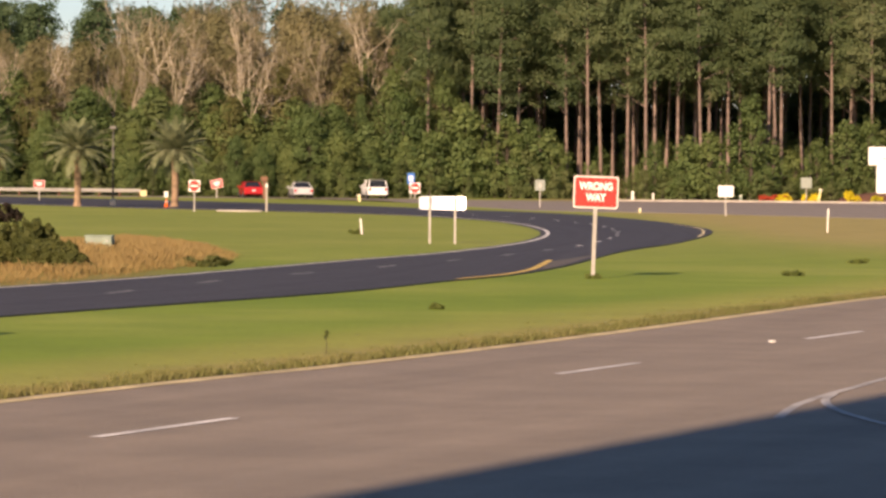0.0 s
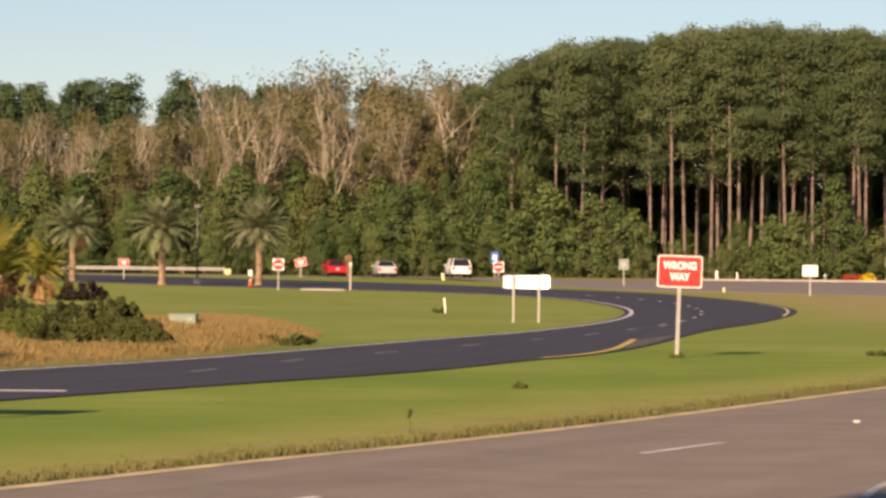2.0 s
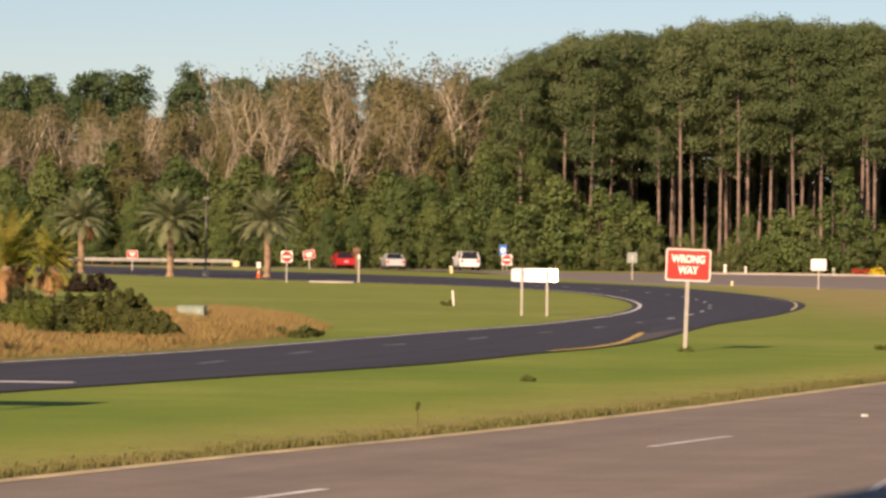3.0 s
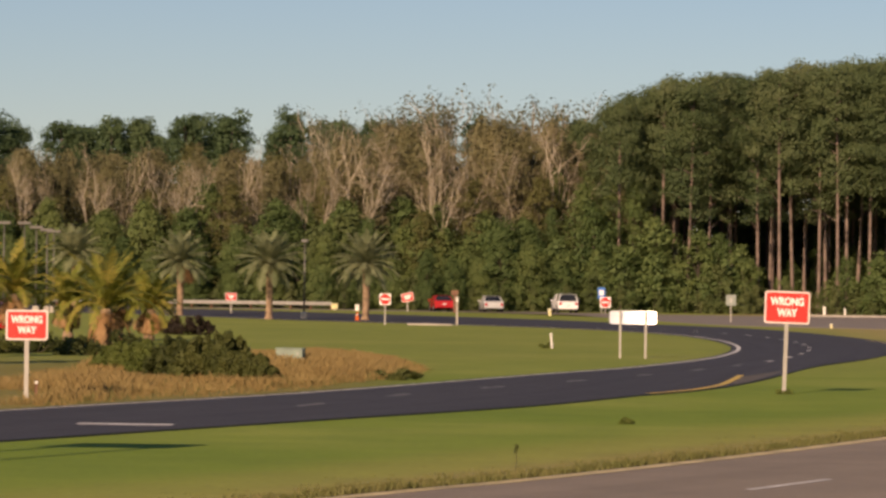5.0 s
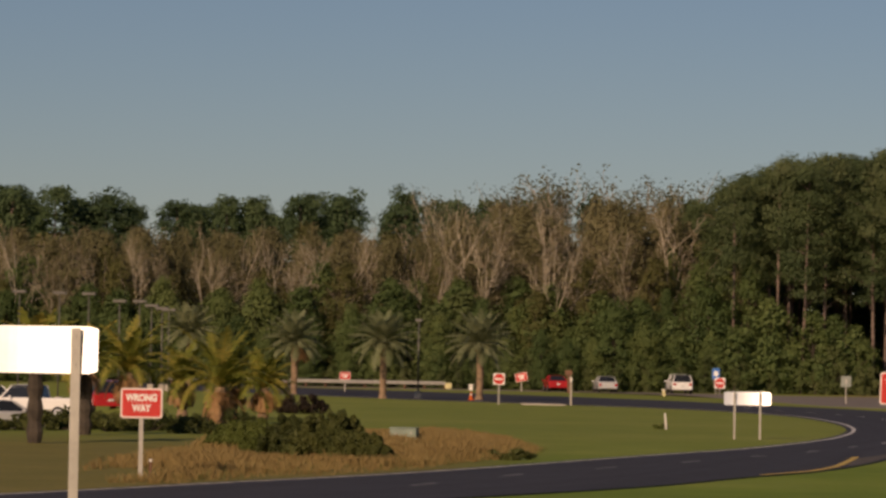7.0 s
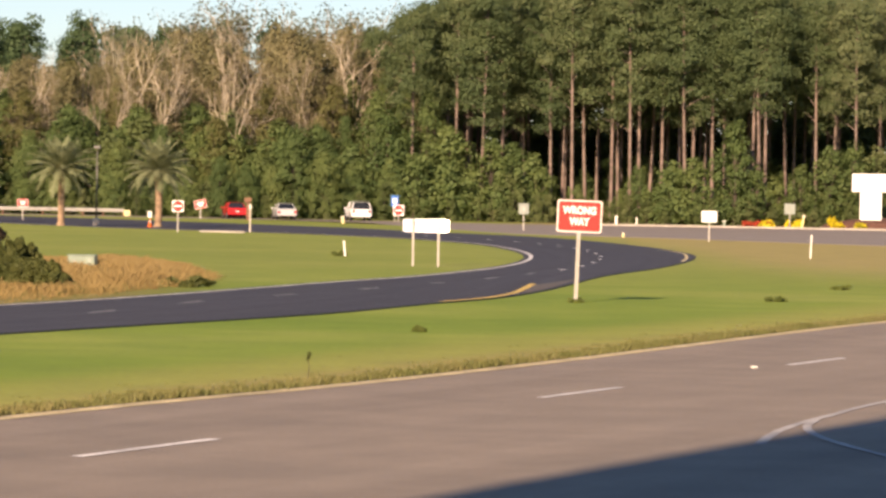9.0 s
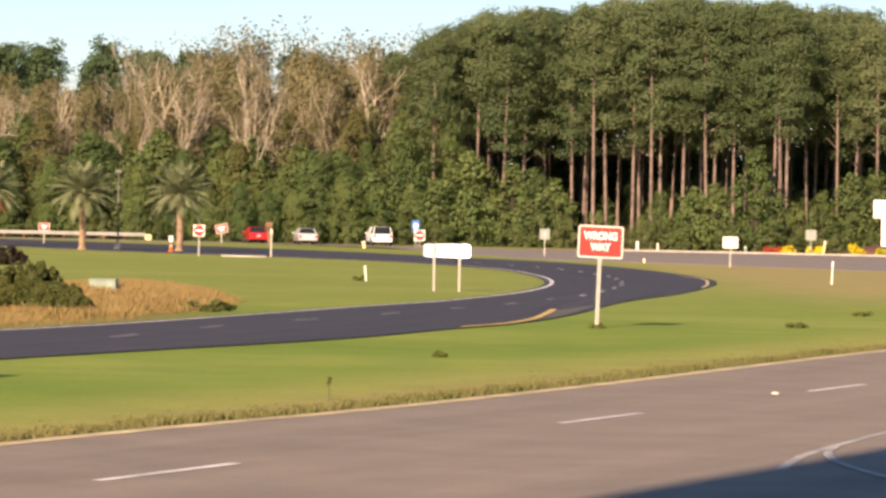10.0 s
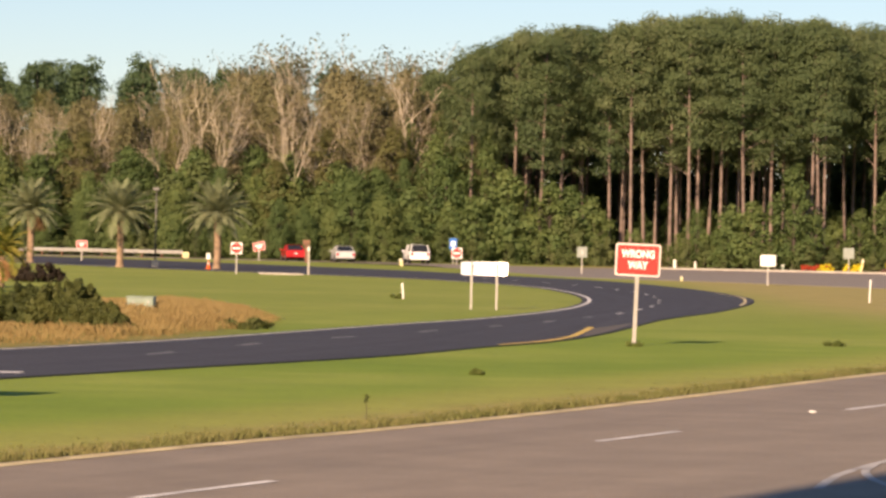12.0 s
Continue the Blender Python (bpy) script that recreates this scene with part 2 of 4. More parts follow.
RIM = surface("alloy_rim", (0.5, 0.5, 0.5), 0.35, metal=0.8)
CAR_WHITE = surface("white_car_paint", (0.80, 0.78, 0.74), 0.25, vary=0.02)
CAR_SILVER = surface("silver_car_paint", (0.62, 0.61, 0.58), 0.28, metal=0.35, vary=0.02)
CAR_RED = surface("red_car_paint", (0.42, 0.02, 0.022), 0.25, vary=0.03)
LAMP_RED = surface("red_lamp_glass", (0.45, 0.02, 0.02), 0.2, vary=0.02)
PLATE = surface("pale_plate", (0.6, 0.6, 0.55), 0.5, vary=0.02)
WALL = surface("beige_render", (0.50, 0.44, 0.35), 0.9, vary=0.08, scale=0.3, bump=0.2)


# ---- mesh helpers ----
class Mesh:
    """Collects vertices and faces of one mesh."""

    def __init__(self):
        self.v, self.f = [], []

    def add(self, verts, faces):
        n = len(self.v)
        self.v.extend(tuple(p) for p in verts)
        self.f.extend(tuple(i + n for i in q) for q in faces)
        return self

    def box(self, lo, hi, m=None, edge=0.0):
        bm = bmesh.new()
        c = [(a + b) / 2 for a, b in zip(lo, hi)]
        s = [b - a for a, b in zip(lo, hi)]
        bmesh.ops.create_cube(bm, size=1, matrix=Matrix.Translation(c) @ Matrix.Diagonal((*s, 1)))
        if edge:
            bmesh.ops.bevel(bm, geom=bm.edges[:], offset=edge, segments=2, affect="EDGES", profile=0.5)
        return self.take(bm, m)

    def take(self, bm, m=None):
        if m is not None:
            bm.transform(m)
        bm.verts.ensure_lookup_table()
        self.add([v.co[:] for v in bm.verts], [[v.index for v in f.verts] for f in bm.faces])
        bm.free()
        return self

    def tube(self, pts, radii, seg=8, caps=True):
        pts = [Vector(p) for p in pts]
        rings = []
        for i, p in enumerate(pts):
            d = (pts[min(i + 1, len(pts) - 1)] - pts[max(i - 1, 0)]).normalized()
            a = d.orthogonal().normalized() if abs(d.z) < 0.9 else Vector((1, 0, 0)) - d * d.x
            a.normalize()
            b = d.cross(a)
            rings.append([p + (a * math.cos(k * math.tau / seg) + b * math.sin(k * math.tau / seg)) * radii[i] for k in range(seg)])
        verts = [q for r in rings for q in r]
        faces = [(i * seg + k, i * seg + (k + 1) % seg, (i + 1) * seg + (k + 1) % seg, (i + 1) * seg + k)
                 for i in range(len(pts) - 1) for k in range(seg)]
        if caps:
            faces += [tuple(reversed(range(seg))), tuple((len(pts) - 1) * seg + k for k in range(seg))]
        return self.add(verts, faces)

    def slab(self, outline, depth, m=None):
        """A flat outline in x and z, given depth in y (towards -y), with both faces."""
        n = len(outline)
        v = [(x, 0, z) for x, z in outline] + [(x, depth, z) for x, z in outline]
        f = [tuple(range(n)), tuple(reversed(range(n, 2 * n)))] + [((i + 1) % n, i, n + i, n + (i + 1) % n) for i in range(n)]
        if m is not None:
            v = [m @ Vector(p) for p in v]
        return self.add(v, f)

    def data(self, name, material, smooth=False):
        me = bpy.data.meshes.new(name)
        me.from_pydata(self.v, [], self.f)
        me.materials.append(material)
        if smooth:
            me.polygons.foreach_set("use_smooth", [True] * len(me.polygons))
        me.update()
        return me


def part(name, mesh, material, parent, label="", smooth=False):
    ob = new(name, mesh.data(name, material, smooth) if isinstance(mesh, Mesh) else mesh)
    ob.parent = parent
    if label:
        ob["label"] = label
    return ob


def thing(name, label, category, m=None, group="", kind=""):
    ob = new(name)
    ob.empty_display_size = 0.2
    if m is not None:
        ob.matrix_world = m
    return tagged(ob, label, category, group, kind)


def solo(name, mesh, material, label, category, m=None, group="", kind="", smooth=False):
    ob = new(name, mesh.data(name, material, smooth) if isinstance(mesh, Mesh) else mesh)
    if m is not None:
        ob.matrix_world = m
    return tagged(ob, label, category, group, kind)


def smooth_line(pts, n):
    """A Catmull-Rom line through the points, cut into n even steps."""
    p = np.array(pts, float)
    p = np.vstack([2 * p[0] - p[1], p, 2 * p[-1] - p[-2]])
    out = []
    for i in range(1, len(p) - 2):
        t = np.linspace(0, 1, 24, endpoint=False)[:, None]
        a, b, c, d = p[i - 1], p[i], p[i + 1], p[i + 2]
        out.append(0.5 * (2 * b + (c - a) * t + (2 * a - 5 * b + 4 * c - d) * t ** 2 + (3 * b - 3 * c + d - a) * t ** 3))
    q = np.vstack(out + [p[-2][None]])
    s = np.concatenate([[0], np.cumsum(np.linalg.norm(np.diff(q, axis=0), axis=1))])
    u = np.linspace(0, s[-1], n)
    return np.stack([np.interp(u, s, q[:, k]) for k in range(q.shape[1])], 1)


def ribbon(name, left, right, z, material, label, category, thick=0.0, kind="structure", parent=None):
    """A paved strip between two edge lines; its uv runs across (metres) and along (metres)."""
    n = len(left)
    v = [(x, y, z) for x, y in left] + [(x, y, z) for x, y in right]
    f = [(i, n + i, n + i + 1, i + 1) for i in range(n - 1)]
    if thick:
        v += [(x, y, z - thick) for x, y in left] + [(x, y, z - thick) for x, y in right]
        f += [(i, i + 1, 2 * n + i + 1, 2 * n + i) for i in range(n - 1)]
        f += [(n + i + 1, n + i, 3 * n + i, 3 * n + i + 1) for i in range(n - 1)]
    me = bpy.data.meshes.new(name)
    me.from_pydata(v, [], f)
    me.materials.append(material)
    along = np.concatenate([[0], np.cumsum(np.linalg.norm(np.diff(np.array(left), axis=0), axis=1))])
    across = np.linalg.norm(np.array(left) - np.array(right), axis=1)
    uv = [(0, a) for a in along] + [(w, a) for w, a in zip(across, along)]
    uv = uv * 2
    layer = me.uv_layers.new(name="UVMap")
    for lp in me.loops:
        layer.data[lp.index].uv = uv[lp.vertex_index]
    me.update()
    ob = new(name, me)
    bm = bmesh.new()
    bm.from_mesh(me)
    bmesh.ops.recalc_face_normals(bm, faces=bm.faces[:])
    if bm.faces and sum(fc.normal.z for fc in bm.faces) < 0:
        bmesh.ops.reverse_faces(bm, faces=bm.faces[:])
    bm.to_mesh(me)
    bm.free()
    if parent is not None:
        ob.parent = parent
        if label:
            ob["label"] = label
        return ob
    return tagged(ob, label, category, kind=kind)


def offset_line(line, d):
    """The line moved sideways by d metres (to its left for d > 0)."""
    line = np.array(line)
    t = np.gradient(line, axis=0)
    t /= np.linalg.norm(t, axis=1)[:, None]
    return line + np.stack([-t[:, 1], t[:, 0]], 1) * d


def stripe(line, width, z, material, name, parent, label=""):
    return ribbon(name, offset_line(line, width / 2), offset_line(line, -width / 2), z, material, label, "", parent=parent)


# ---- ground ----
def ease(lo, hi, v):
    u = min(1, max(0, (v - lo) / (hi - lo)))
    return u * u * (3 - 2 * u)


def land(x, y):
    """Height of the ground: flat, but for the sunken car park behind the palms."""
    return -1.05 * ease(118, 168, y) * (1 - ease(290, 320, y)) * ease(0.148, 0.168, -x / max(y, 1)) if y > 100 else 0.0


g = Mesh()
xs = [-3000, -600, -150] + list(range(-90, -14, 3)) + [0, 20, 60, 150, 600, 3000]
ys = [-1500, -200, -40, 20, 60, 100] + list(range(114, 326, 8)) + [360, 500, 1200, 4000]
nx = len(xs)
g.add([(x, y, land(x, y)) for y in ys for x in xs],
      [(j * nx + i, j * nx + i + 1, (j + 1) * nx + i + 1, (j + 1) * nx + i) for j in range(len(ys) - 1) for i in range(nx - 1)])
solo("ground", g, GRASS, "mown yellow-green grass with dry straw-coloured patches", "grass", kind="structure")

# near highway
EDGE = smooth_line([(-17.4, 7.3), (-4.03, 39.4), (-0.47, 47.2), (2.85, 55.3), (7.73, 68.3), (10.48, 75.3), (20, 98), (45, 160)], 80)
road = ribbon("road_near", EDGE, offset_line(EDGE, -15.0), 0.02, OLD_ASPHALT,
              "sun-bleached brown-grey asphalt highway with worn wheel tracks", "road", thick=0.05)
stripe(offset_line(EDGE, -0.22), 0.26, 0.026, CREAM_LINE, "edge_line", road, "dirty yellow edge line")
CENTRE = np.array([(-1.99, 35.3), (2.85, 46.5), (7.1, 56.6)])
for k in range(-2, 5):
    c = CENTRE[1] + (CENTRE[2] - CENTRE[0]) / 2 * k
    d = (CENTRE[2] - CENTRE[0]) / np.linalg.norm(CENTRE[2] - CENTRE[0])
    if k in (-1, 0, 1):
        c = CENTRE[k + 1]
    seg = np.array([c - d * 1.5, c, c + d * 1.5])
    stripe(seg, 0.14, 0.026, WHITE_LINE, "lane_dash", road)
stripe(smooth_line([(4.1, 37.2), (4.5, 39.2), (5.02, 41.0), (5.67, 42.9), (6.7, 45.8), (12, 59.0), (20, 78)], 40), 0.11, 0.026, TURN_LINE, "turn_line", road, "white painted turn line")
stripe(smooth_line([(5.2, 41.4), (4.95, 40.2), (4.86, 38.9), (4.95, 37.4), (5.25, 35.3), (6.0, 31.5)], 30), 0.10, 0.030, TURN_LINE, "turn_curve", road, "white painted corner curve")

# looping ramp
OUTER = smooth_line([(-15, 40), (-8.84, 55.2), (-4.69, 65.5), (-0.76, 75.1), (1.51, 83.0), (3.3, 88.7), (5.13, 98.0), (7.87, 116.5),
                     (10.94, 132), (13.9, 152), (14.95, 168), (14.3, 192), (11.34, 221), (5.64, 240), (-2.8, 266), (-16.8, 295), (-33.5, 324), (-60, 370)], 160)
INNER = smooth_line([(-23, 40), (-14, 60), (-9.34, 72.6), (-5.91, 82.6), (-1.04, 101.4), (2.04, 113.2), (5.15, 131), (6.77, 151),
                     (6.75, 172), (5.2, 191), (1.06, 209), (-6.72, 224), (-17, 238), (-26, 256), (-50, 300)], 160)
ramp = ribbon("road_ramp", INNER, OUTER, 0.03, NEW_ASPHALT, "fresh dark blue-grey asphalt ramp curving back on itself", "road", thick=0.06)
stripe(offset_line(INNER, -0.30)[6:], 0.16, 0.036, WHITE_LINE, "edge_line", ramp, "white edge line")
cl = smooth_line([(-5.4, 72.6), (-3.0, 84.0), (-0.8, 91.1), (1.05, 98.3), (2.9, 105.1), (4.3, 111.2), (5.7, 118.1), (7.0, 124.8), (8.3, 134), (9.6, 146),
                  (10.3, 158), (10.42, 172), (9.6, 188), (7.6, 203), (3.5, 222)], 400)
s = np.concatenate([[0], np.cumsum(np.linalg.norm(np.diff(cl, axis=0), axis=1))])
pos = 0.2
k = 0
while pos < s[-1] - 3:
    i = np.searchsorted(s, [pos, pos + 1.6 if k else pos + 2.0])
    if i[1] > i[0] + 1:
        stripe(cl[i[0]:i[1] + 1], 0.16, 0.036, WORN_LINE if k < 7 else WHITE_LINE, "lane_dash", ramp)
    pos += 7.4
    k += 1
stripe(smooth_line([(1.9, 84.7), (2.44, 86.3), (3.19, 88.9), (3.93, 93.2), (4.48, 98.6), (4.92, 103.5)], 40), 0.19, 0.037, YELLOW_LINE, "edge_line", ramp, "yellow curved edge line")
stripe(smooth_line([(14.3, 176), (14.62, 170), (14.5, 163.5), (13.67, 153.0), (12.63, 143.5)], 30), 0.12, 0.037, CREAM_LINE, "edge_line", ramp, "cream edge line")
# painted turn mark on the near arm
stripe(smooth_line([(-8.35, 62.6), (-7.5, 62.58), (-6.7, 62.55)], 12), 0.6, 0.037, WHITE_LINE, "stop_bar", ramp, "white painted bar")

ribbon("gore_patch", smooth_line([(4.75, 101.5), (5.6, 105.5), (6.5, 110.5)], 12), smooth_line([(4.2, 92.8), (5.2, 99.2), (6.55, 109.9)], 12), 0.034, PATCH_ASPHALT, "worn brown asphalt patch", "", parent=ramp)

# far crossroad with concrete kerb
FAR_EDGE = smooth_line([(90, 330), (60, 325), (44, 322), (30, 326), (11, 325), (0, 336), (-20, 343), (-50, 352), (-90, 366)], 90)
NEAR_EDGE = smooth_line([(70, 160), (40, 195), (29.2, 210), (19, 230), (12, 237), (8.8, 248), (3.0, 290), (-6, 322), (-50, 340), (-90, 353)], 90)
ribbon("road_far", NEAR_EDGE, FAR_EDGE, 0.015, GREY_ASPHALT, "pale grey asphalt crossroad before the wood", "road", thick=0.03)
kl = offset_line(FAR_EDGE, 0.25)[:34]
ribbon("kerb", kl, offset_line(kl, 0.5), 0.16, CONCRETE, "pale concrete kerb along the far road", "kerb", thick=0.16)
ribbon("pavement", smooth_line([(-9.6, 221.5), (-6.9, 220.5)], 6), smooth_line([(-9.7, 223.5), (-6.9, 222.5)], 6), 0.08, CONCRETE, "pale concrete kerb strip beside the ramp", "kerb", thick=0.08)

# tall plain building, unseen beside the camera, added to shade the near roadside
bd = Vector((0.413, 0.911, 0))
bn = Vector((0.911, -0.413, 0))
corner = Vector((-9.7, 0.0, 0))
bm4 = [corner, corner + bn * 34, corner + bn * 34 - bd * 42, corner - bd * 42]
shade_block = Mesh()
shade_block.add([p for p in bm4] + [p + Vector((0, 0, 22)) for p in bm4],
          [(3, 2, 1, 0), (4, 5, 6, 7), (0, 1, 5, 4), (1, 2, 6, 5), (2, 3, 7, 6), (3, 0, 4, 7)])
solo("wall_building", shade_block, WALL, "plain beige unseen building added to shade the near roadside", "building", kind="structure")


# ---- plants ----
def leaf_cloud(centres, radii, per, size, rng, flat=0.0, long=1.0, soft=0.0):
    """Many small leaves on the shells of clumps, turned outwards from the trunk by soft; returns vertices and faces."""
    c = np.repeat(np.array(centres, float), per, 0)
    r = np.repeat(np.array(radii, float), per, 0)
    d = rng.normal(size=c.shape)
    d /= np.linalg.norm(d, axis=1)[:, None]
    p = c + d * r * (0.25 + 0.85 * np.sqrt(rng.random((len(c), 1))))
    out = c * (1, 1, 0)
    out /= np.linalg.norm(out, axis=1)[:, None] + 0.3
    nrm = d * (0.7 - 0.4 * soft) + out * soft + rng.normal(size=d.shape) * (0.6 - 0.3 * soft)
    nrm[:, 2] += flat
    nrm /= np.linalg.norm(nrm, axis=1)[:, None]
    a = np.cross(nrm, rng.normal(size=d.shape))
    a /= np.linalg.norm(a, axis=1)[:, None] + 1e-9
    b = np.cross(nrm, a)
    s = size * (0.6 + 0.8 * rng.random((len(c), 1)))
    a, b = a * s * long, b * s
    q = np.stack([p - a - b * 0.7, p + a - b * 0.5, p + a * 0.1 + b * 1.3], 1).reshape(-1, 3)
    return q, np.arange(len(q)).reshape(-1, 3)


def cloud_mesh(name, q, f, material):
    me = bpy.data.meshes.new(name)
    me.from_pydata(q.tolist(), [], f.tolist())
    me.materials.append(material)
    me.update()
    return me


def pine_tree(seed, h, low, spread, material, size=0.090, per=98, clumps=132, bark=PINE_BARK):
    """A tall pine: bare bent trunk, stub limbs, and a crown of flat pads."""
    rng = np.random.default_rng(seed)
    t = thing("pine_tree", "tall pine with a bare reddish trunk and dark green crown", "tree", group="pines of the wood")
    lean = rng.normal(size=2) * 0.007
    bend = rng.normal(size=2) * 0.14
    zs = np.linspace(0, 0.97 * h, 9)

    def axis(z):
        u = z / h
        return np.array([lean[0] * z + bend[0] * math.sin(u * 3), lean[1] * z + bend[1] * math.sin(u * 3), z])
    tr = Mesh().tube([axis(z) for z in zs], [0.165 * (1 - 0.72 * z / h) * (1.25 if z == 0 else 1) + 0.02 for z in zs], 8)
    part("trunk", tr, bark, t, smooth=True)
    cs, rs = [], []
    for i in range(clumps):
        u = (i + rng.random()) / clumps
        z = h * (low + (1 - low) * u ** 0.62)
        rr = spread * (math.sin(min(1, 0.25 + 0.9 * (1 - u)) * math.pi * 0.5) ** 0.8) * (0.25 + 0.75 * math.sqrt(rng.random()))
        a = rng.random() * math.tau
        b = axis(z)
        c = b + np.array([rr * math.cos(a), rr * math.sin(a), 0.25 * rr + rng.normal() * 0.3])
        cs.append(c)
        k = 0.7 + 0.6 * rng.random()
        rs.append((0.95 * k, 0.95 * k, 0.6 * k))
        if i % 8 == 0 and rr > 0.8:
            part("limb", Mesh().tube([b - np.array([0, 0, 0.4]), (b + c) / 2, c], [0.05, 0.03, 0.012], 4, caps=False), bark, t)
    q, f = leaf_cloud(cs, rs, per, size, rng, flat=0.35, soft=0.55)
    part("crown", cloud_mesh("crown", q, f, material), material, t)
    return t


def branchy(mesh, p, d, length, r, depth, rng, ends, up=0.45):
    """Recursive bare branches as thin tapered tubes."""
    p, d = Vector(p), Vector(d).normalized()
    mid = p + d * length * 0.5 + Vector(rng.normal(size=3)) * length * 0.08
    e = p + d * length + Vector(rng.normal(size=3)) * length * 0.10
    mesh.tube([p, mid, e], [r, r * 0.85, r * 0.68], 5 if depth > 2 else 3, caps=False)
    if depth == 0:
        ends.append(e)
        return
    for i in range(3):
        nd = d + Vector(rng.normal(size=3)) * 0.47 + Vector((0, 0, up))
        st = p.lerp(e, 0.35 + 0.6 * rng.random()) if i else e
        branchy(mesh, st, nd, length * (0.58 + 0.22 * rng.random()), r * 0.66, depth - 1, rng, ends, up)


def bare_tree(seed, h, leafy, material, twig=(0.04, 11), label="pale leafless tree with forked upright branches"):
    rng = np.random.default_rng(seed)
    t = thing("bare_tree", label, "tree", group="bare trees of the wood")
    wood, ends = Mesh(), []
    branchy(wood, (0, 0, 0), (rng.normal() * 0.08, rng.normal() * 0.08, 1), h * 0.50, 0.18, 4, rng, ends, 0.34)
    top = max(e.z for e in ends)
    k = h / top
    wood.v = [(x * k * 0.66, y * k * 0.66, z * k) for x, y, z in wood.v]
    part("trunk", wood, BARE_BARK, t)
    cs = [(e.x * k * 0.66, e.y * k * 0.66, e.z * k - 0.3) for e in ends]
    q, f = leaf_cloud(cs, [(0.8, 0.8, 1.0)] * len(cs), leafy, twig[0], rng, long=twig[1])
    part("crown", cloud_mesh("crown", q, f, material), material, t, "thin haze of brown twigs")
    return t


def broad_tree(seed, h, w, material, name="broadleaf_tree", label="dense green broadleaf tree leafed to the ground", per=42, size=0.098, group="green trees of the wood edge", low=0.05, clumps=230):
    rng = np.random.default_rng(seed)
    t = thing(name, label, "tree", group=group)
    wood, cs, rs = Mesh(), [], []
    wood.tube([(0, 0, 0), (0.1, 0, h * 0.4), (0, 0.1, h * 0.8)], [0.14, 0.1, 0.03], 6)
    for i in range(clumps):
        u = (i + rng.random()) / clumps
        z = h * (low + (0.95 - low) * u)
        prof = math.sin(math.pi * min(1, 0.28 + 0.72 * u)) ** 0.7
        rr = w * prof * math.sqrt(rng.random()) * (0.7 + 0.55 * rng.random())
        a = rng.random() * math.tau
        c = (rr * math.cos(a), rr * math.sin(a), z + rng.normal() * 0.3)
        cs.append(c)
        k = (0.6 + 0.6 * rng.random()) * w * (0.27 if clumps > 100 else 0.30 if clumps > 40 else 0.36)
        rs.append((k, k, k * 0.85))
        if i % 6 == 0:
            wood.tube([(0, 0, z * 0.6), c], [0.05, 0.015], 4, caps=False)
    part("trunk", wood, DARK_BARK, t)
    q, f = leaf_cloud(cs, rs, per, size, rng, flat=0.3, soft=0.65)
    part("crown", cloud_mesh("crown", q, f, material), material, t)
    return t


def scatter(kinds, places, rng, lo=0.9, hi=1.1, squash=True):
    """Stands copies of the kinds at the places (x, y, scale); the first copies are the originals themselves."""
    used = set()
    for x, y, sc in places:
        i = int(rng.integers(len(kinds)))
        m = pose(x, y, 0, 0, 0, float(rng.random() * 360))
        s = sc * (lo + (hi - lo) * float(rng.random()))
        if i not in used:
            used.add(i)
            ob = kinds[i]
            ob.matrix_basis = m
        else:
            ob = copy_thing(kinds[i], m)
        wide = 0.85 + 0.4 * float(rng.random()) if squash else 1.0
        ob.scale = (s * wide, s * wide, s)
    for i, ob in enumerate(kinds):
        if i not in used:
            for o in (*ob.children_recursive, ob):
                bpy.data.objects.remove(o)


rng = np.random.default_rng(7)


def front(x):
    """The wood's front edge: its y at x."""
    return 346 + 2.5 * math.sin(x * 0.13)


def crown_top(x, y):
    """Height of the pine stand's top at a place, in metres."""
    u = x * 355 / y
    return 2.5 + (float(np.interp(u, [-2, 4, 6, 9.5, 15, 20, 25, 30, 36, 41, 60], [17.0, 20.1, 21.3, 22.3, 23.2, 23.6, 24.1, 24.5, 24.0, 23.5, 23.3])) - 2.5) * y / 355


def bare_top(x, y):
    """Height of the brown wood's top at a place, in metres."""
    u = x * 355 / y
    return 2.5 + (float(np.interp(u, [-80, -26, -21, -12, -8, -3, 1, 6], [15.6, 16.2, 18.2, 18.7, 19.3, 19.2, 18.2, 18.6])) - 2.5) * y / 355


# pines on the right-hand stand, spaced in loose rows
pines = [pine_tree(10 + i, 21.5, (0.36, 0.44, 0.50, 0.40, 0.54, 0.47)[i], 3.0, PINE_NEEDLES) for i in range(6)]
places = []
trunks = [4.8, 7.1, 8.4, 9.0, 10.2, 11.4, 13.4, 15.6, 18.2, 19.2, 20.2, 21.5, 22.5, 23.9, 24.6, 25.7, 26.6, 27.4, 28.7, 30.2, 31.1, 31.6, 32.8, 33.6,
          34.8, 37.4, 37.9, 40.9, 43.5, 45.0, 47.3, 49.7, 52.4, 55.0, 58.0]
for i, x in enumerate(trunks):
    y = 350 + (i * 7 % 5) * 2.4
    places.append((x * y / 350, y, crown_top(x * y / 350, y) / 22.2))
for row in range(4):
    for x in np.arange(1.5, 66, 4.8):
        xx, yy = x + rng.normal() * 0.9, 366 + row * 6.5 + rng.normal() * 1.4
        places.append((xx, yy, crown_top(xx, yy) / 22.2))
scatter(pines, places, rng, 0.94, 1.01, False)
# a leaning pair that forks from one foot
for x, tilt in ((38.15, -2.6), (38.5, 0.4)):
    twin = copy_thing(pines[2], pose(x, 349.0, 0, 0, tilt, 40))
    twin.scale = (1.05, 1.05, 1.05)

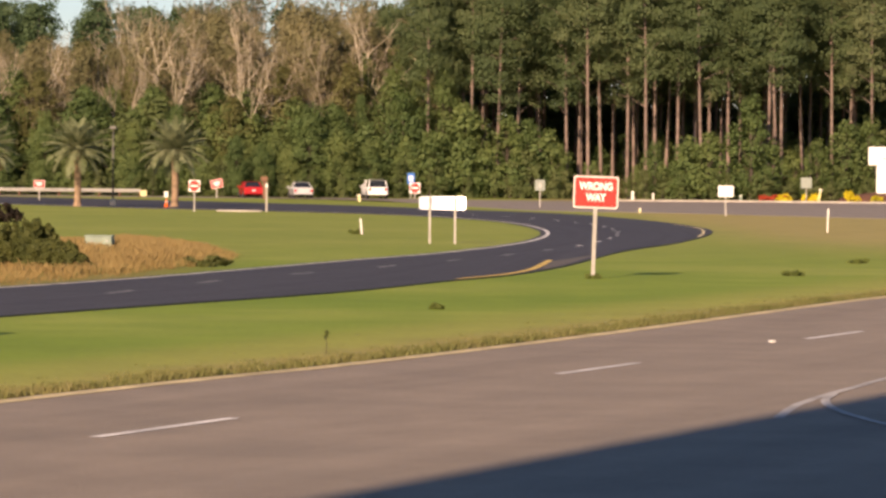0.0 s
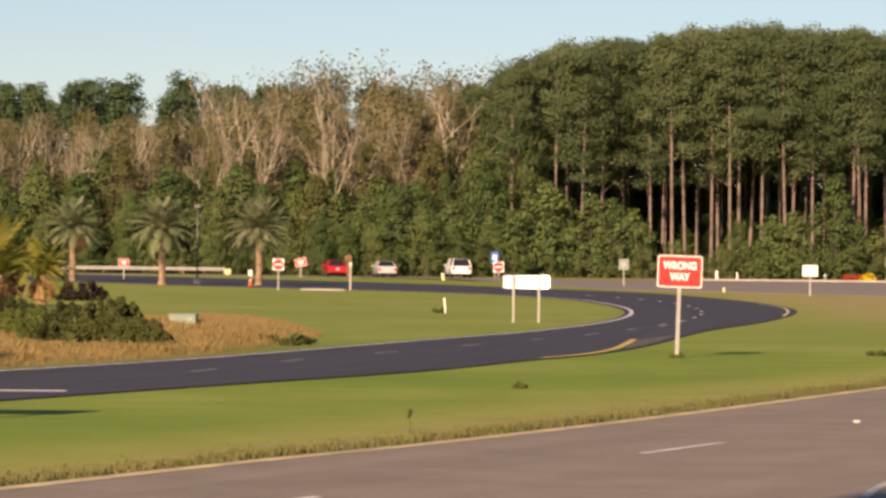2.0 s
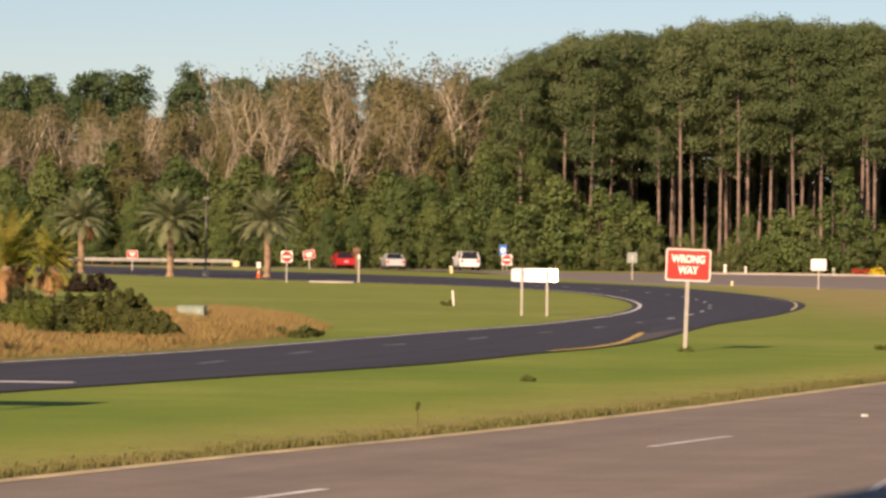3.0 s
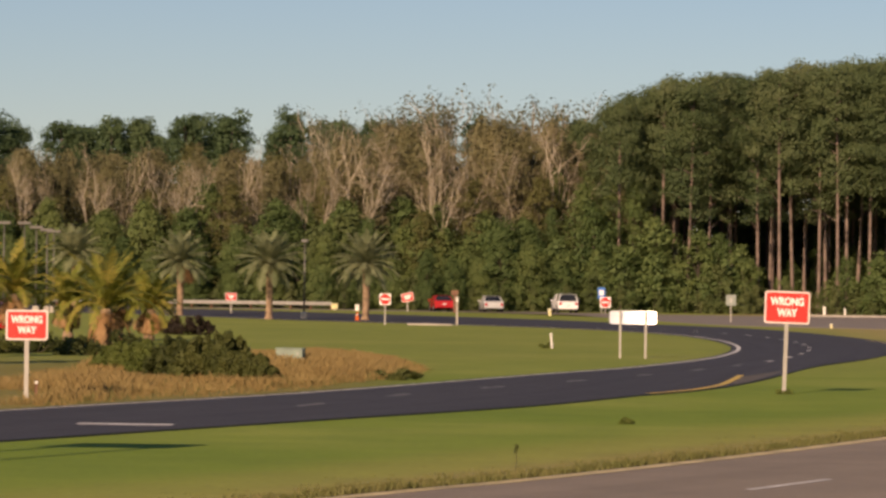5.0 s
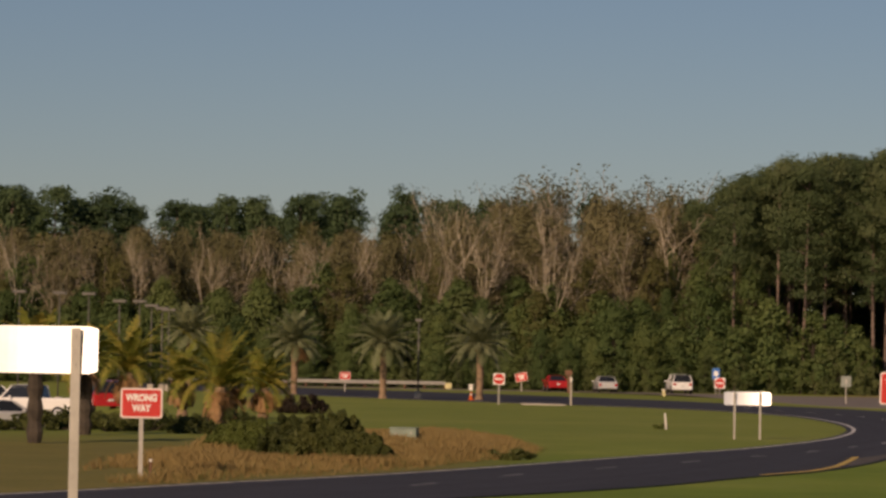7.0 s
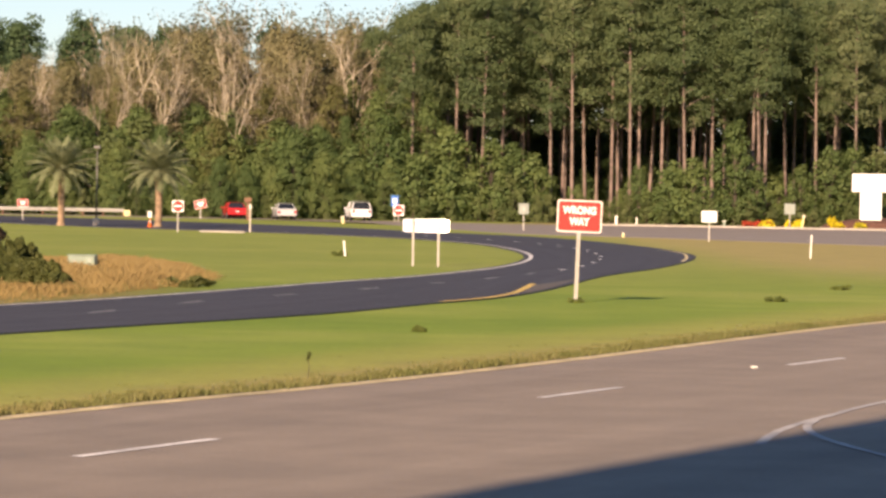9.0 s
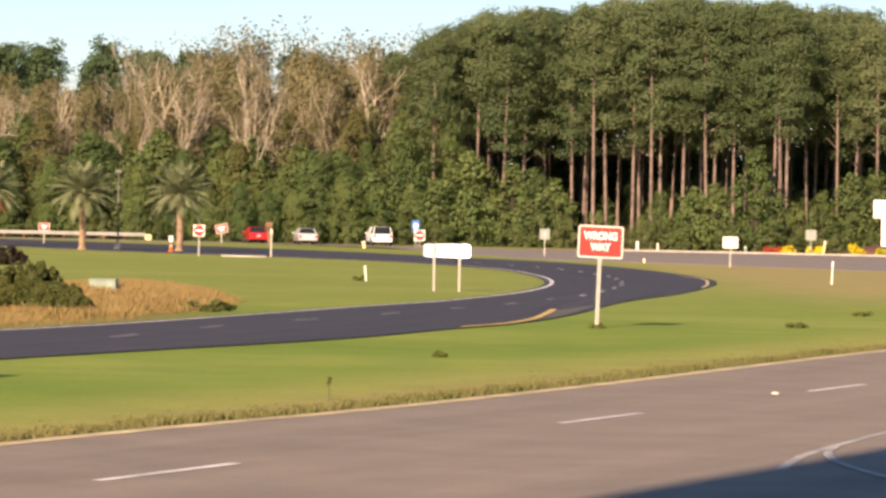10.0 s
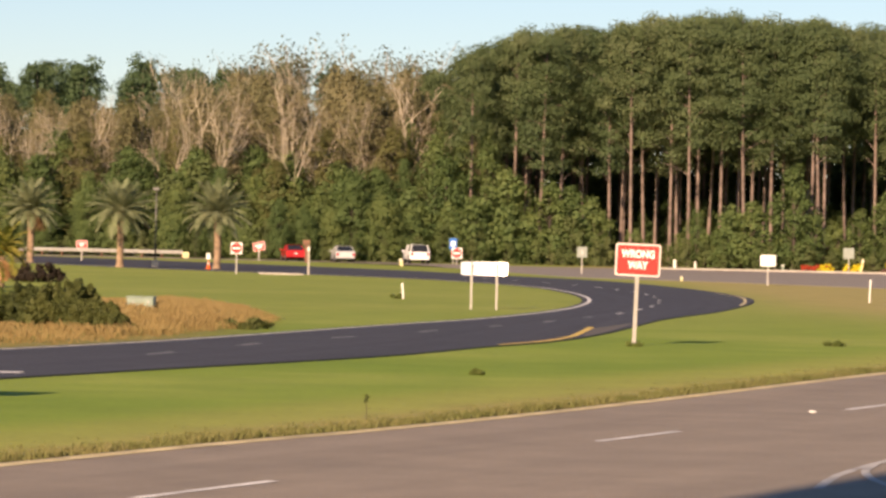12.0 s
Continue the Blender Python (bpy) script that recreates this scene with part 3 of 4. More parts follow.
# understorey below the pines
under = [broad_tree(40 + i, 4.6 + i, 2.0, GREEN_LEAVES, name="understorey_shrub", label="green leafy understorey shrub below the pines", group="understorey shrubs", clumps=70, per=44) for i in range(4)]
places = [(x + rng.normal() * 0.7, front(x) + 1.5 + rng.normal(), 1.0 + 0.5 * rng.random()) for x in np.arange(0, 17, 1.8)]
places += [(x + rng.normal() * 0.7, front(x) + 2.5 + rng.normal(), 0.42 + 0.42 * rng.random()) for x in np.arange(17.5, 60, 2.3)]
places += [(x + rng.normal() * 0.5, front(x) + 1.0, 1.0 + 0.25 * rng.random()) for x in (29.5, 31.8, 35.0, 44.5, 46.6, 49.0)]
places += [(x + rng.normal(), front(x) + 23 + rng.normal() * 2, 0.9 + 0.5 * rng.random()) for x in np.arange(10, 66, 3.0)]
places += [(x + rng.normal(), front(x) + 46 + rng.normal() * 2, 1.9 + 0.5 * rng.random()) for x in np.arange(0, 66, 3.2)]
places += [(x + rng.normal(), front(x) + 54 + rng.normal() * 2, 2.6 + 0.5 * rng.random()) for x in np.arange(0, 72, 3.2)]
scatter(under, places, rng)

young = [broad_tree(50 + i, 3.2 + i, 1.5, YOUNG_LEAVES, name="young_shrub", label="yellow-green young shrub at the wood's edge", group="young shrubs", clumps=44, per=44) for i in range(3)]
places = [(x + rng.normal() * 0.5, front(x) - 1.0 + rng.normal() * 0.8, 0.42 + 0.3 * rng.random()) for x in np.arange(-60, 62, 1.9)]
places += [(44.5, 347, 1.3), (46.5, 348, 1.5), (49, 347, 1.4), (31.5, 347, 0.9), (14.5, 348, 1.3), (-24, 349, 1.9), (-21, 350, 2.1)]
scatter(young, places, rng)

inner = [(x + rng.normal() * 0.6, 353 + 12 * rng.random(), 0.35 + 0.5 * rng.random()) for x in np.arange(17, 58, 1.5)]
low_shrub = [broad_tree(55 + i, 3.6, 1.7, OLIVE_LEAVES, name="forest_floor_shrub", label="brown-green low shrub on the wood floor", group="wood floor shrubs", clumps=36, per=36) for i in range(2)]
scatter(low_shrub, inner, rng)

# green belt in front of the brown wood
belt = [broad_tree(60 + i, 6.5 + 0.8 * i, 2.6, GREEN_LEAVES) for i in range(5)]
places = [(x + rng.normal() * 0.8, front(x) + rng.normal() * 1.0, 0.55 + 0.2 * rng.random()) for x in np.arange(-80, 3, 2.4)]
places += [(x + rng.normal(), front(x) + 5 + rng.normal() * 1.5, 0.9 + 0.25 * rng.random()) for x in np.arange(-80, -3, 2.5)]
places += [(x + rng.normal(), front(x) + 10 + rng.normal() * 1.5, 1.0 + 0.25 * rng.random()) for x in np.arange(-84, -8, 4.4)]
scatter(belt, places, rng)

# olive vine-hung trees between the belt and the brown wood
olive = [broad_tree(80 + i, 13 + i, 2.8, OLIVE_LEAVES, name="olive_tree", label="thin olive-brown tree with fading leaves", group="olive trees of the wood", clumps=120, per=44, low=0.12) for i in range(3)]
places = [(x + rng.normal(), front(x) + 9 + rng.normal() * 1.5, 0.66 + 0.24 * rng.random()) for x in np.arange(-84, 0, 4.2)]
places += [(x + rng.normal(), front(x) + 16 + rng.normal() * 2, 0.85 + 0.2 * rng.random()) for x in np.arange(-84, 4, 7.0)]
places += [(x, 380 + rng.normal() * 2, 1.26) for x in (-1.5, 1.0, 3.5, 6.0)]
places += [(x + rng.normal() * 0.6, 406 + rng.normal() * 2, 1.12) for x in np.arange(-100, 2, 3.6)]
scatter(olive, places, rng)
brown = [broad_tree(84 + i, 16, 2.9, BROWN_LEAVES, name="brown_tree", label="tall thin tree with fading brown leaves and fine twigs", group="brown trees of the wood", clumps=150, per=40, low=0.2) for i in range(4)]
places = []
for row, gap in ((13, 6.5), (17, 3.0), (25, 3.6), (33, 4.4)):
    for x in np.arange(-92, 5, gap):
        xx, yy = x + rng.normal() * 0.8, front(x) + row + rng.normal() * 1.5
        places.append((xx, yy, bare_top(xx, yy) / 16.0 * (0.72 if row < 12 else 0.95 if row < 20 else 0.98)))
scatter(brown, places, rng, 0.90, 1.02)
edge_green = [broad_tree(90 + i, 14 + i, 2.6, GREEN_LEAVES, label="tall green leafy tree beside the pines", group="tall green trees", clumps=220, per=44) for i in range(2)]
scatter(edge_green, [(1.5, 351, 0.95), (4, 353, 1.05), (-1.5, 352, 0.75), (6.5, 351, 0.9), (-4.5, 357, 0.7), (-1, 359, 1.0), (1.5, 361, 1.12)], rng)

# bare trees with pale limbs, standing out of the brown wood
bare = [bare_tree(100 + i, 19.5, 4, BROWN_TWIGS) for i in range(6)]
places = []
for row, gap in ((9, 4.4), (12.5, 3.4)):
    for x in np.arange(-88, 2, gap):
        xx, yy = x + rng.normal() * 1.3, front(x) + row + rng.normal() * 1.5
        places.append((xx, yy, bare_top(xx, yy) / 19.5))
scatter(bare, places, rng, 0.80, 1.0)
# thin tops with sparse grey-green tufts against the sky
tufted = [bare_tree(120 + i, 20, 16, TUFT_LEAVES, (0.09, 1.6), "thin tall tree with sparse grey-green tufts on top") for i in range(3)]
places = [(x * 1.08 + rng.normal() * 0.4, 384 + rng.normal() * 3, (bare_top(x * 1.08, 384) + (2.0 if -13 < x < -1 else 1.4)) / 20.3) for x in np.arange(-22.5, 8.5, 1.9)]
scatter(tufted, places, rng, 0.96, 1.03)

# dark pines far behind
far_pines = [pine_tree(130 + i, 22, 0.55, 2.5, FAR_NEEDLES, size=0.15, per=52, clumps=70) for i in range(3)]
places = [(x + rng.normal() * 1.5, 428 + rng.normal() * 5, 0.97 + 0.06 * rng.random()) for x in np.arange(-110, -18, 2.7)]
places += [(x + rng.normal() * 1.5, 440 + rng.normal() * 5, 0.99) for x in np.arange(-110, -10, 4.5)]
scatter(far_pines, places, rng, 0.88, 1.0)


# ---- palms ----
def frond(mesh, origin, az, elev, length, droop, rng, width=0.42, n=24, half=0.045):
    """One feather frond: an arched rib with leaflets along both sides."""
    o = Vector(origin)
    h = Vector((math.cos(az), math.sin(az), 0))
    side = Vector((-math.sin(az), math.cos(az), 0))
    pts = []
    p, e = o.copy(), elev
    for i in range(n + 1):
        pts.append(p.copy())
        p = p + (h * math.cos(e) + Vector((0, 0, math.sin(e)))) * (length / n)
        e -= droop / n
    mesh.tube(pts[::4] if n % 4 == 0 else pts, [0.03 * (1 - 0.8 * k / (n / 4)) + 0.006 for k in range(len(pts[::4]))], 4, caps=False)
    for i in range(2, n + 1):
        t = (pts[i] - pts[i - 1]).normalized()
        u = i / n
        w = width * math.sin(math.pi * min(1, 0.18 + 0.8 * u)) ** 0.7
        up = t.cross(side)
        for sgn in (1, -1):
            tip = pts[i] + side * sgn * w * 0.8 + t * w * 0.6 + Vector((0, 0, -0.25 * w)) + Vector(rng.normal(size=3)) * 0.03
            a, b = pts[i] - t * half, pts[i] + t * half
            mesh.add([a, b, tip + t * 0.018, tip - t * 0.018], [(0, 1, 2, 3)])


def date_palm(seed, trunk_h, crown, m, label, dead=0):
    rng = np.random.default_rng(seed)
    t = thing("date_palm", label, "palm tree", m, group="date palms by the ramp")
    z = np.linspace(0, trunk_h, 14)
    part("trunk", Mesh().tube([(0.05 * math.sin(k), 0, k) for k in z], [0.24 - 0.02 * (i % 2) + (0.10 if i == 0 else 0) + (0.07 if i > 10 else 0) for i in range(14)], 10), PALM_BARK, t, smooth=False)
    for i in range(62):
        u = i / 61
        fm = Mesh()
        frond(fm, (0, 0, trunk_h), i * 2.39996, math.radians(86 - 95 * u + rng.normal() * 4), crown * (0.9 + 0.15 * rng.random()), 0.55 + 0.8 * u, rng, width=0.5)
        part("frond", fm, PALM_GREEN, t)
    for i in range(dead):
        fm = Mesh()
        frond(fm, (0, 0, trunk_h - 0.1), 5.2 + i * 0.5, math.radians(-15 - 20 * rng.random()), crown * 0.7, 1.0, rng, width=0.45)
        part("frond", fm, PALM_DEAD, t, "dry tan frond hanging below the crown")
    return t


def queen_palm(seed, trunk_h, crown, m, label, dead=6, n=26, bark=PALM_BARK):
    rng = np.random.default_rng(seed)
    t = thing("queen_palm", label, "palm tree", m, group="golden palms by the car park")
    part("trunk", Mesh().tube([(0, 0, k) for k in np.linspace(0, trunk_h, 9)], [0.19 + 0.06 * (i % 2) for i in range(9)], 9), bark, t)
    for i in range(n):
        u = i / (n - 1)
        fm = Mesh()
        frond(fm, (0, 0, trunk_h), i * 2.39996 + rng.normal() * 0.2, math.radians(88 - 50 * u), crown * (0.85 + 0.3 * rng.random()), 0.7 + 1.7 * u, rng, width=0.42)
        part("frond", fm, PALM_GOLD, t)
    for i in range(dead):
        fm = Mesh()
        frond(fm, (0, 0, trunk_h - 0.1), i * math.tau / dead + 0.4, math.radians(-5 - 25 * rng.random()), crown * 0.6, 1.5, rng, width=0.4)
        part("frond", fm, PALM_DEAD, t, "dry brown frond")
    return t


LP = "date palm with stiff grey-green fronds beside the ramp"
date_palm(1, 3.7, 2.55, pose(-13.42, 244.5, 0), LP)
date_palm(2, 3.7, 2.55, pose(-19.75, 243.0, 0, 0, 0, 60), LP)
date_palm(3, 3.8, 2.5, pose(-27.7, 262, 0), "date palm with tan dry fronds below a grey-green crown", dead=6)
date_palm(4, 4.3, 2.4, pose(-35.25, 262.0, 0, 0, 0, 200), LP)
LQ = "golden queen palm with drooping fronds and dry brown skirts"
queen_palm(11, 1.4, 2.75, pose(-17.62, 140.0, 0), LQ)
queen_palm(12, 1.5, 1.7, pose(-20.3, 149.0, 0, 0, 0, 50), LQ, dead=8)
queen_palm(13, 1.3, 1.7, pose(-17.2, 151.0, 0, 0, 0, 110), LQ, dead=9)
queen_palm(14, 1.9, 2.3, pose(-21.5, 142.0, 0, 0, 0, 170), LQ)
queen_palm(15, 1.4, 1.5, pose(-18.6, 152.0, 0, 0, 0, 220), LQ, dead=11, n=9)
queen_palm(16, 2.5, 1.5, pose(-18.35, 103.7, 0, 0, 0, 20), "palm with a dark trunk at the edge of the car park", dead=0, n=18, bark=DARK_BARK)
queen_palm(17, 2.2, 1.6, pose(-18.84, 115.5, 0, 0, 0, 80), "palm with a dark trunk and gold-green fronds", dead=3, n=18, bark=DARK_BARK)


# ---- shrubs and grass ----
def bush(name, seed, m, size, material, label, per=60, leafs=0.045, clumps=26):
    rng = np.random.default_rng(seed)
    t = thing(name, label, "shrub", m)
    cs, rs, wood = [], [], Mesh()
    for i in range(clumps):
        a, r = rng.random() * math.tau, math.sqrt(rng.random())
        z = rng.random() * (1 - 0.6 * r * r)
        c = np.array([r * math.cos(a) * size[0], r * math.sin(a) * size[1], 0.12 * size[2] + z * 0.82 * size[2]])
        cs.append(c)
        k = (0.30 if clumps < 50 else 0.2) * (0.7 + 0.6 * rng.random())
        rs.append((k * size[0] * 0.8, k * size[1] * 0.8, k * size[2] * 0.8))
        wood.tube([(c[0] * 0.3, c[1] * 0.3, 0), c], [0.018 * min(1, size[0]), 0.006 * min(1, size[0])], 4, caps=False)
    for i in range(clumps // 3 if clumps > 50 else 0):
        a, r = rng.random() * math.tau, 0.9 * math.sqrt(rng.random())
        top = size[2] * (1.0 - 0.55 * r * r) * (0.95 + 0.25 * rng.random())
        cs.append(np.array([r * math.cos(a) * size[0], r * math.sin(a) * size[1], top]))
        rs.append((0.10 * size[0], 0.10 * size[1], 0.14 * size[2]))
    part("stem", wood, DARK_BARK, t)
    q, f = leaf_cloud(cs, rs, per, leafs, rng, long=1.3)
    part("foliage", cloud_mesh("foliage", q, f, material), material, t)
    return t


LS, DS = "soft green shrub in dry grass beside the ramp", "dark green ragged shrub in dry grass"
for i, (x, y, w, h) in enumerate([(-12.3, 102, 0.85, 0.62), (-11.6, 100, 0.8, 0.72), (-10.9, 98, 0.75, 0.6)]):
    bush("shrub", 1 + i, pose(x, y, 0, 0, 0, 40 * i), (w, w * 1.3, h), LIGHT_SHRUB, LS, per=190, clumps=70, leafs=0.035)
for i, (x, y, w, h) in enumerate([(-10.2, 95.5, 0.75, 0.86), (-9.6, 93.5, 0.7, 0.8), (-9.0, 92, 0.68, 0.95), (-8.4, 91, 0.6, 1.02), (-7.85, 89.5, 0.55, 0.7), (-7.3, 88.4, 0.48, 0.42)]):
    bush("shrub", 11 + i, pose(x, y, 0, 0, 0, 70 * i), (w, w * 1.3, h), SHRUB_LEAVES, DS, per=170, clumps=64, leafs=0.035)
bush("dead_shrub", 5, pose(-17.6, 170, 0), (1.1, 1.2, 0.95), DEAD_SHRUB, "dark dead shrub heap beside the palms", per=140)
bush("shrub", 6, pose(-4.5, 95.5, 0), (0.6, 0.9, 0.26), SHRUB_LEAVES, "low green tuft at the edge of dry grass", per=90, clumps=16)
for i in range(9):
    bush("shrub", 20 + i, pose(-22.8 + i * 0.95, 121 + (i * 37 % 7), land(-22.8 + i * 0.95, 121 + (i * 37 % 7))), (0.9, 1.0, 0.55 + 0.1 * (i % 3)), SHRUB_LEAVES, "low dark hedge shrub before the car park", per=70, clumps=18)


def blades(name, label, spots, height, width, material, seed, lean=0.35, per=5):
    """One piece of many single blades, each a bent two-sided strip."""
    rng = np.random.default_rng(seed)
    p = np.repeat(np.array(spots, float), per, 0)
    n = len(p)
    p[:, :2] += rng.normal(size=(n, 2)) * 0.06
    h = height * (0.5 + 0.8 * rng.random(n)) * p[:, 2]
    a = rng.random(n) * math.tau
    dx, dy = np.cos(a), np.sin(a)
    ln = lean * rng.random(n) * h
    b = rng.random(n) * math.tau
    lx, ly = np.cos(b) * ln, np.sin(b) * ln
    z = np.zeros(n)
    w = width * (0.6 + 0.8 * rng.random(n))
    v = np.stack([np.stack([p[:, 0] - dx * w, p[:, 1] - dy * w, z], 1), np.stack([p[:, 0] + dx * w, p[:, 1] + dy * w, z], 1),
                  np.stack([p[:, 0] + lx * 0.4 + dx * w * 0.7, p[:, 1] + ly * 0.4 + dy * w * 0.7, h * 0.6], 1),
                  np.stack([p[:, 0] + lx, p[:, 1] + ly, h], 1)], 1).reshape(-1, 3)
    return solo(name, cloud_mesh(name, v, np.arange(4 * n).reshape(-1, 4), material), None, label, "grass", kind="stuff")


# rough fringe along the highway edge
spots = []
for x, y in smooth_line(EDGE[8:60], 2600):
    for _ in range(4):
        d = abs(rng.normal()) * (0.30 if rng.random() < 0.8 else 0.8) + 0.06
        spots.append((x - 0.923 * d, y + 0.385 * d, max(0.3, 1.2 - 0.6 * d) * (0.6 + 0.7 * noise.noise((x * 1.3, y * 1.3, 0)) + 0.3)))
blades("grass", "rough uncut grass along the highway edge", spots, 0.085, 0.011, ROUGH_BLADES, 1, per=4, lean=0.8)


r6 = np.random.default_rng(12)
# dry tall grass round the shrubs
dry = []
while len(dry) < 7000:
    x, y = -14 + 10.5 * r6.random(), 72 + 62 * r6.random()
    hi_x = np.interp(y, [70, 82.6, 101.4, 113.2, 134], [-10.4, -6.2, -3.6, -4.2, -7.5])
    lo_x = np.interp(y, [70, 134], [-13, -14])
    den = noise.noise((x * 0.45, y * 0.10, 7)) + 0.3
    if -9.4 < x < -7.5 and 106 < y < 112:
        continue
    patch = 1.0 if x > -8.6 and y > 86 else 0.45
    rim = ease(0, 1.6, hi_x - x) * ease(0, 16, 134 - y)
    if lo_x < x < hi_x - 0.2 and r6.random() < den * 1.7 * patch * (0.15 + 0.85 * rim):
        dry.append((x, y, (0.3 + 0.7 * max(0.1, den)) * (0.4 + 0.6 * rim) * (1.4 if patch > 0.9 else 1.0)))
blades("dry_grass", "tall dry tan grass round the shrubs", dry, 0.36, 0.007, STRAW, 4, per=9, lean=0.7)
green_mix = [(x + 0.2, y + 0.5, s * 0.9) for x, y, s in dry[::3]]
blades("grass", "tall green grass mixed into the dry grass", green_mix, 0.28, 0.008, ROUGH_BLADES, 6, per=5, lean=0.7)
for i, (x, y, sz) in enumerate([(1.15, 66.8, 0.16), (10.34, 90.4, 0.32), (13.8, 103.6, 0.4), (-0.78, 145.3, 0.24), (5.1, 86.8, 0.2), (-8.9, 53.4, 0.25)]):
    bush("weed", 50 + i, pose(x, y, 0), (sz, sz, (0.3 if i == 3 else 0.09)), LIGHT_SHRUB, "dark green weed tuft in the mown grass", per=40, leafs=0.03 if i < 1 else 0.045, clumps=10)


stalk = thing("weed", "thin dry weed stalk with a dark seed head", "weed", pose(-0.66, 49.3, 0))
part("stem", Mesh().tube([(0, 0, 0), (0.01, 0, 0.16), (0.0, 0.01, 0.3)], [0.006, 0.005, 0.003], 5), DARK_BARK, stalk)
q, f = leaf_cloud([(0, 0, 0.27), (0.01, 0, 0.32)], [(0.028, 0.028, 0.04)] * 2, 34, 0.010, np.random.default_rng(3), long=1.6)
part("seed_head", cloud_mesh("seed_head", q, f, SHRUB_LEAVES), SHRUB_LEAVES, stalk)


# ---- signs ----
def rounded(w, h, r, n=5, cx=0.0, cz=0.0):
    out = []
    for sx, sz, a0 in ((1, 1, 0), (-1, 1, 90), (-1, -1, 180), (1, -1, 270)):
        for k in range(n + 1):
            a = radians(a0 + 90 * k / n)
            out.append((cx + sx * (w / 2 - r) + r * math.cos(a), cz + sz * (h / 2 - r) + r * math.sin(a)))
    return out


def lettering(text, size, m, material, parent):
    cu = bpy.data.curves.new("lettering", "FONT")
    cu.body, cu.size, cu.align_x, cu.align_y, cu.extrude, cu.offset = text, size, "CENTER", "CENTER", 0.002, size * 0.048
    tmp = new("lettering", cu)
    dg = bpy.context.evaluated_depsgraph_get()
    me = bpy.data.meshes.new_from_object(tmp.evaluated_get(dg))
    bpy.data.objects.remove(tmp)
    me.materials.clear()
    me.materials.append(material)
    me.transform(m)
    return part("lettering", me, parent=parent, material=material, label="white letters")


def channel_post(w, d, h):
    """A ribbed U-channel post."""
    o = [(-w / 2, 0), (-w / 2, 0.012), (-w / 4, 0.012), (-w / 4, d), (w / 4, d), (w / 4, 0.012), (w / 2, 0.012), (w / 2, 0)]
    n = len(o)
    return Mesh().add([(x, y, 0) for x, y in o] + [(x, y, h) for x, y in o],
                      [tuple(range(n)), tuple(reversed(range(n, 2 * n)))] + [((i + 1) % n, i, n + i, n + (i + 1) % n) for i in range(n)])


def wrong_way(m, w, h, bottom, label, letters=True, post_w=0.09, tilt=0.0):
    t = thing("wrong_way_sign", label, "road sign", m, group="wrong way signs")
    part("post", channel_post(post_w, 0.05, bottom + h * 0.9), POST, t, "pale galvanised post")
    c = Matrix.Translation((0, -0.012, bottom + h / 2)) @ pose(0, 0, 0, 0, tilt, 0)
    p = part("panel", Mesh().slab(rounded(w, h, 0.06), 0.006, c), SIGN_BORDER, t, "white bordered sign panel")
    part("red_field", Mesh().slab(rounded(w - 0.075, h - 0.075, 0.045), 0.004, Matrix.Translation((0, -0.004, 0)) @ c), SIGN_RED, p, "red reflective field")
    up = pose(0, -0.0075, 0, 90, 0, 0)
    if letters:
        narrow = Matrix.Diagonal((0.86, 1, 1.08, 1))
        lettering("WRONG", h * 0.30, c @ Matrix.Translation((0, 0, h * 0.175)) @ narrow @ up, SIGN_WHITE, p)
        lettering("WAY", h * 0.30, c @ Matrix.Translation((0, 0, -h * 0.17)) @ narrow @ up, SIGN_WHITE, p)
    else:
        for zz, ww in ((0.13, 0.6), (-0.13, 0.42)):
            part("bar", Mesh().box((-w * ww / 2, -0.009, h * zz - h * 0.09), (w * ww / 2, -0.0055, h * zz + h * 0.09), c), SIGN_WHITE, p, "pale bar of small lettering")
    return t


def plain_sign(m, w, h, bottom, face, label, posts=(0.0,), name="road_sign", post_w=0.07, category="road sign", group="", bars=()):
    t = thing(name, label, category, m, group=group)
    for x in posts:
        pm = channel_post(post_w, 0.05, bottom + h * 0.95)
        pm.v = [(vx + x, vy, vz) for vx, vy, vz in pm.v]
        part("post", pm, POST, t)
    p = part("panel", Mesh().slab(rounded(w, h, min(w, h) * 0.07), 0.006, Matrix.Translation((0, -0.012, bottom + h / 2))), face, t)
    for x0, z0, x1, z1, mat in bars:
        part("bar", Mesh().box((x0, -0.017, bottom + z0), (x1, -0.0125, bottom + z1)), mat, p)
    return t


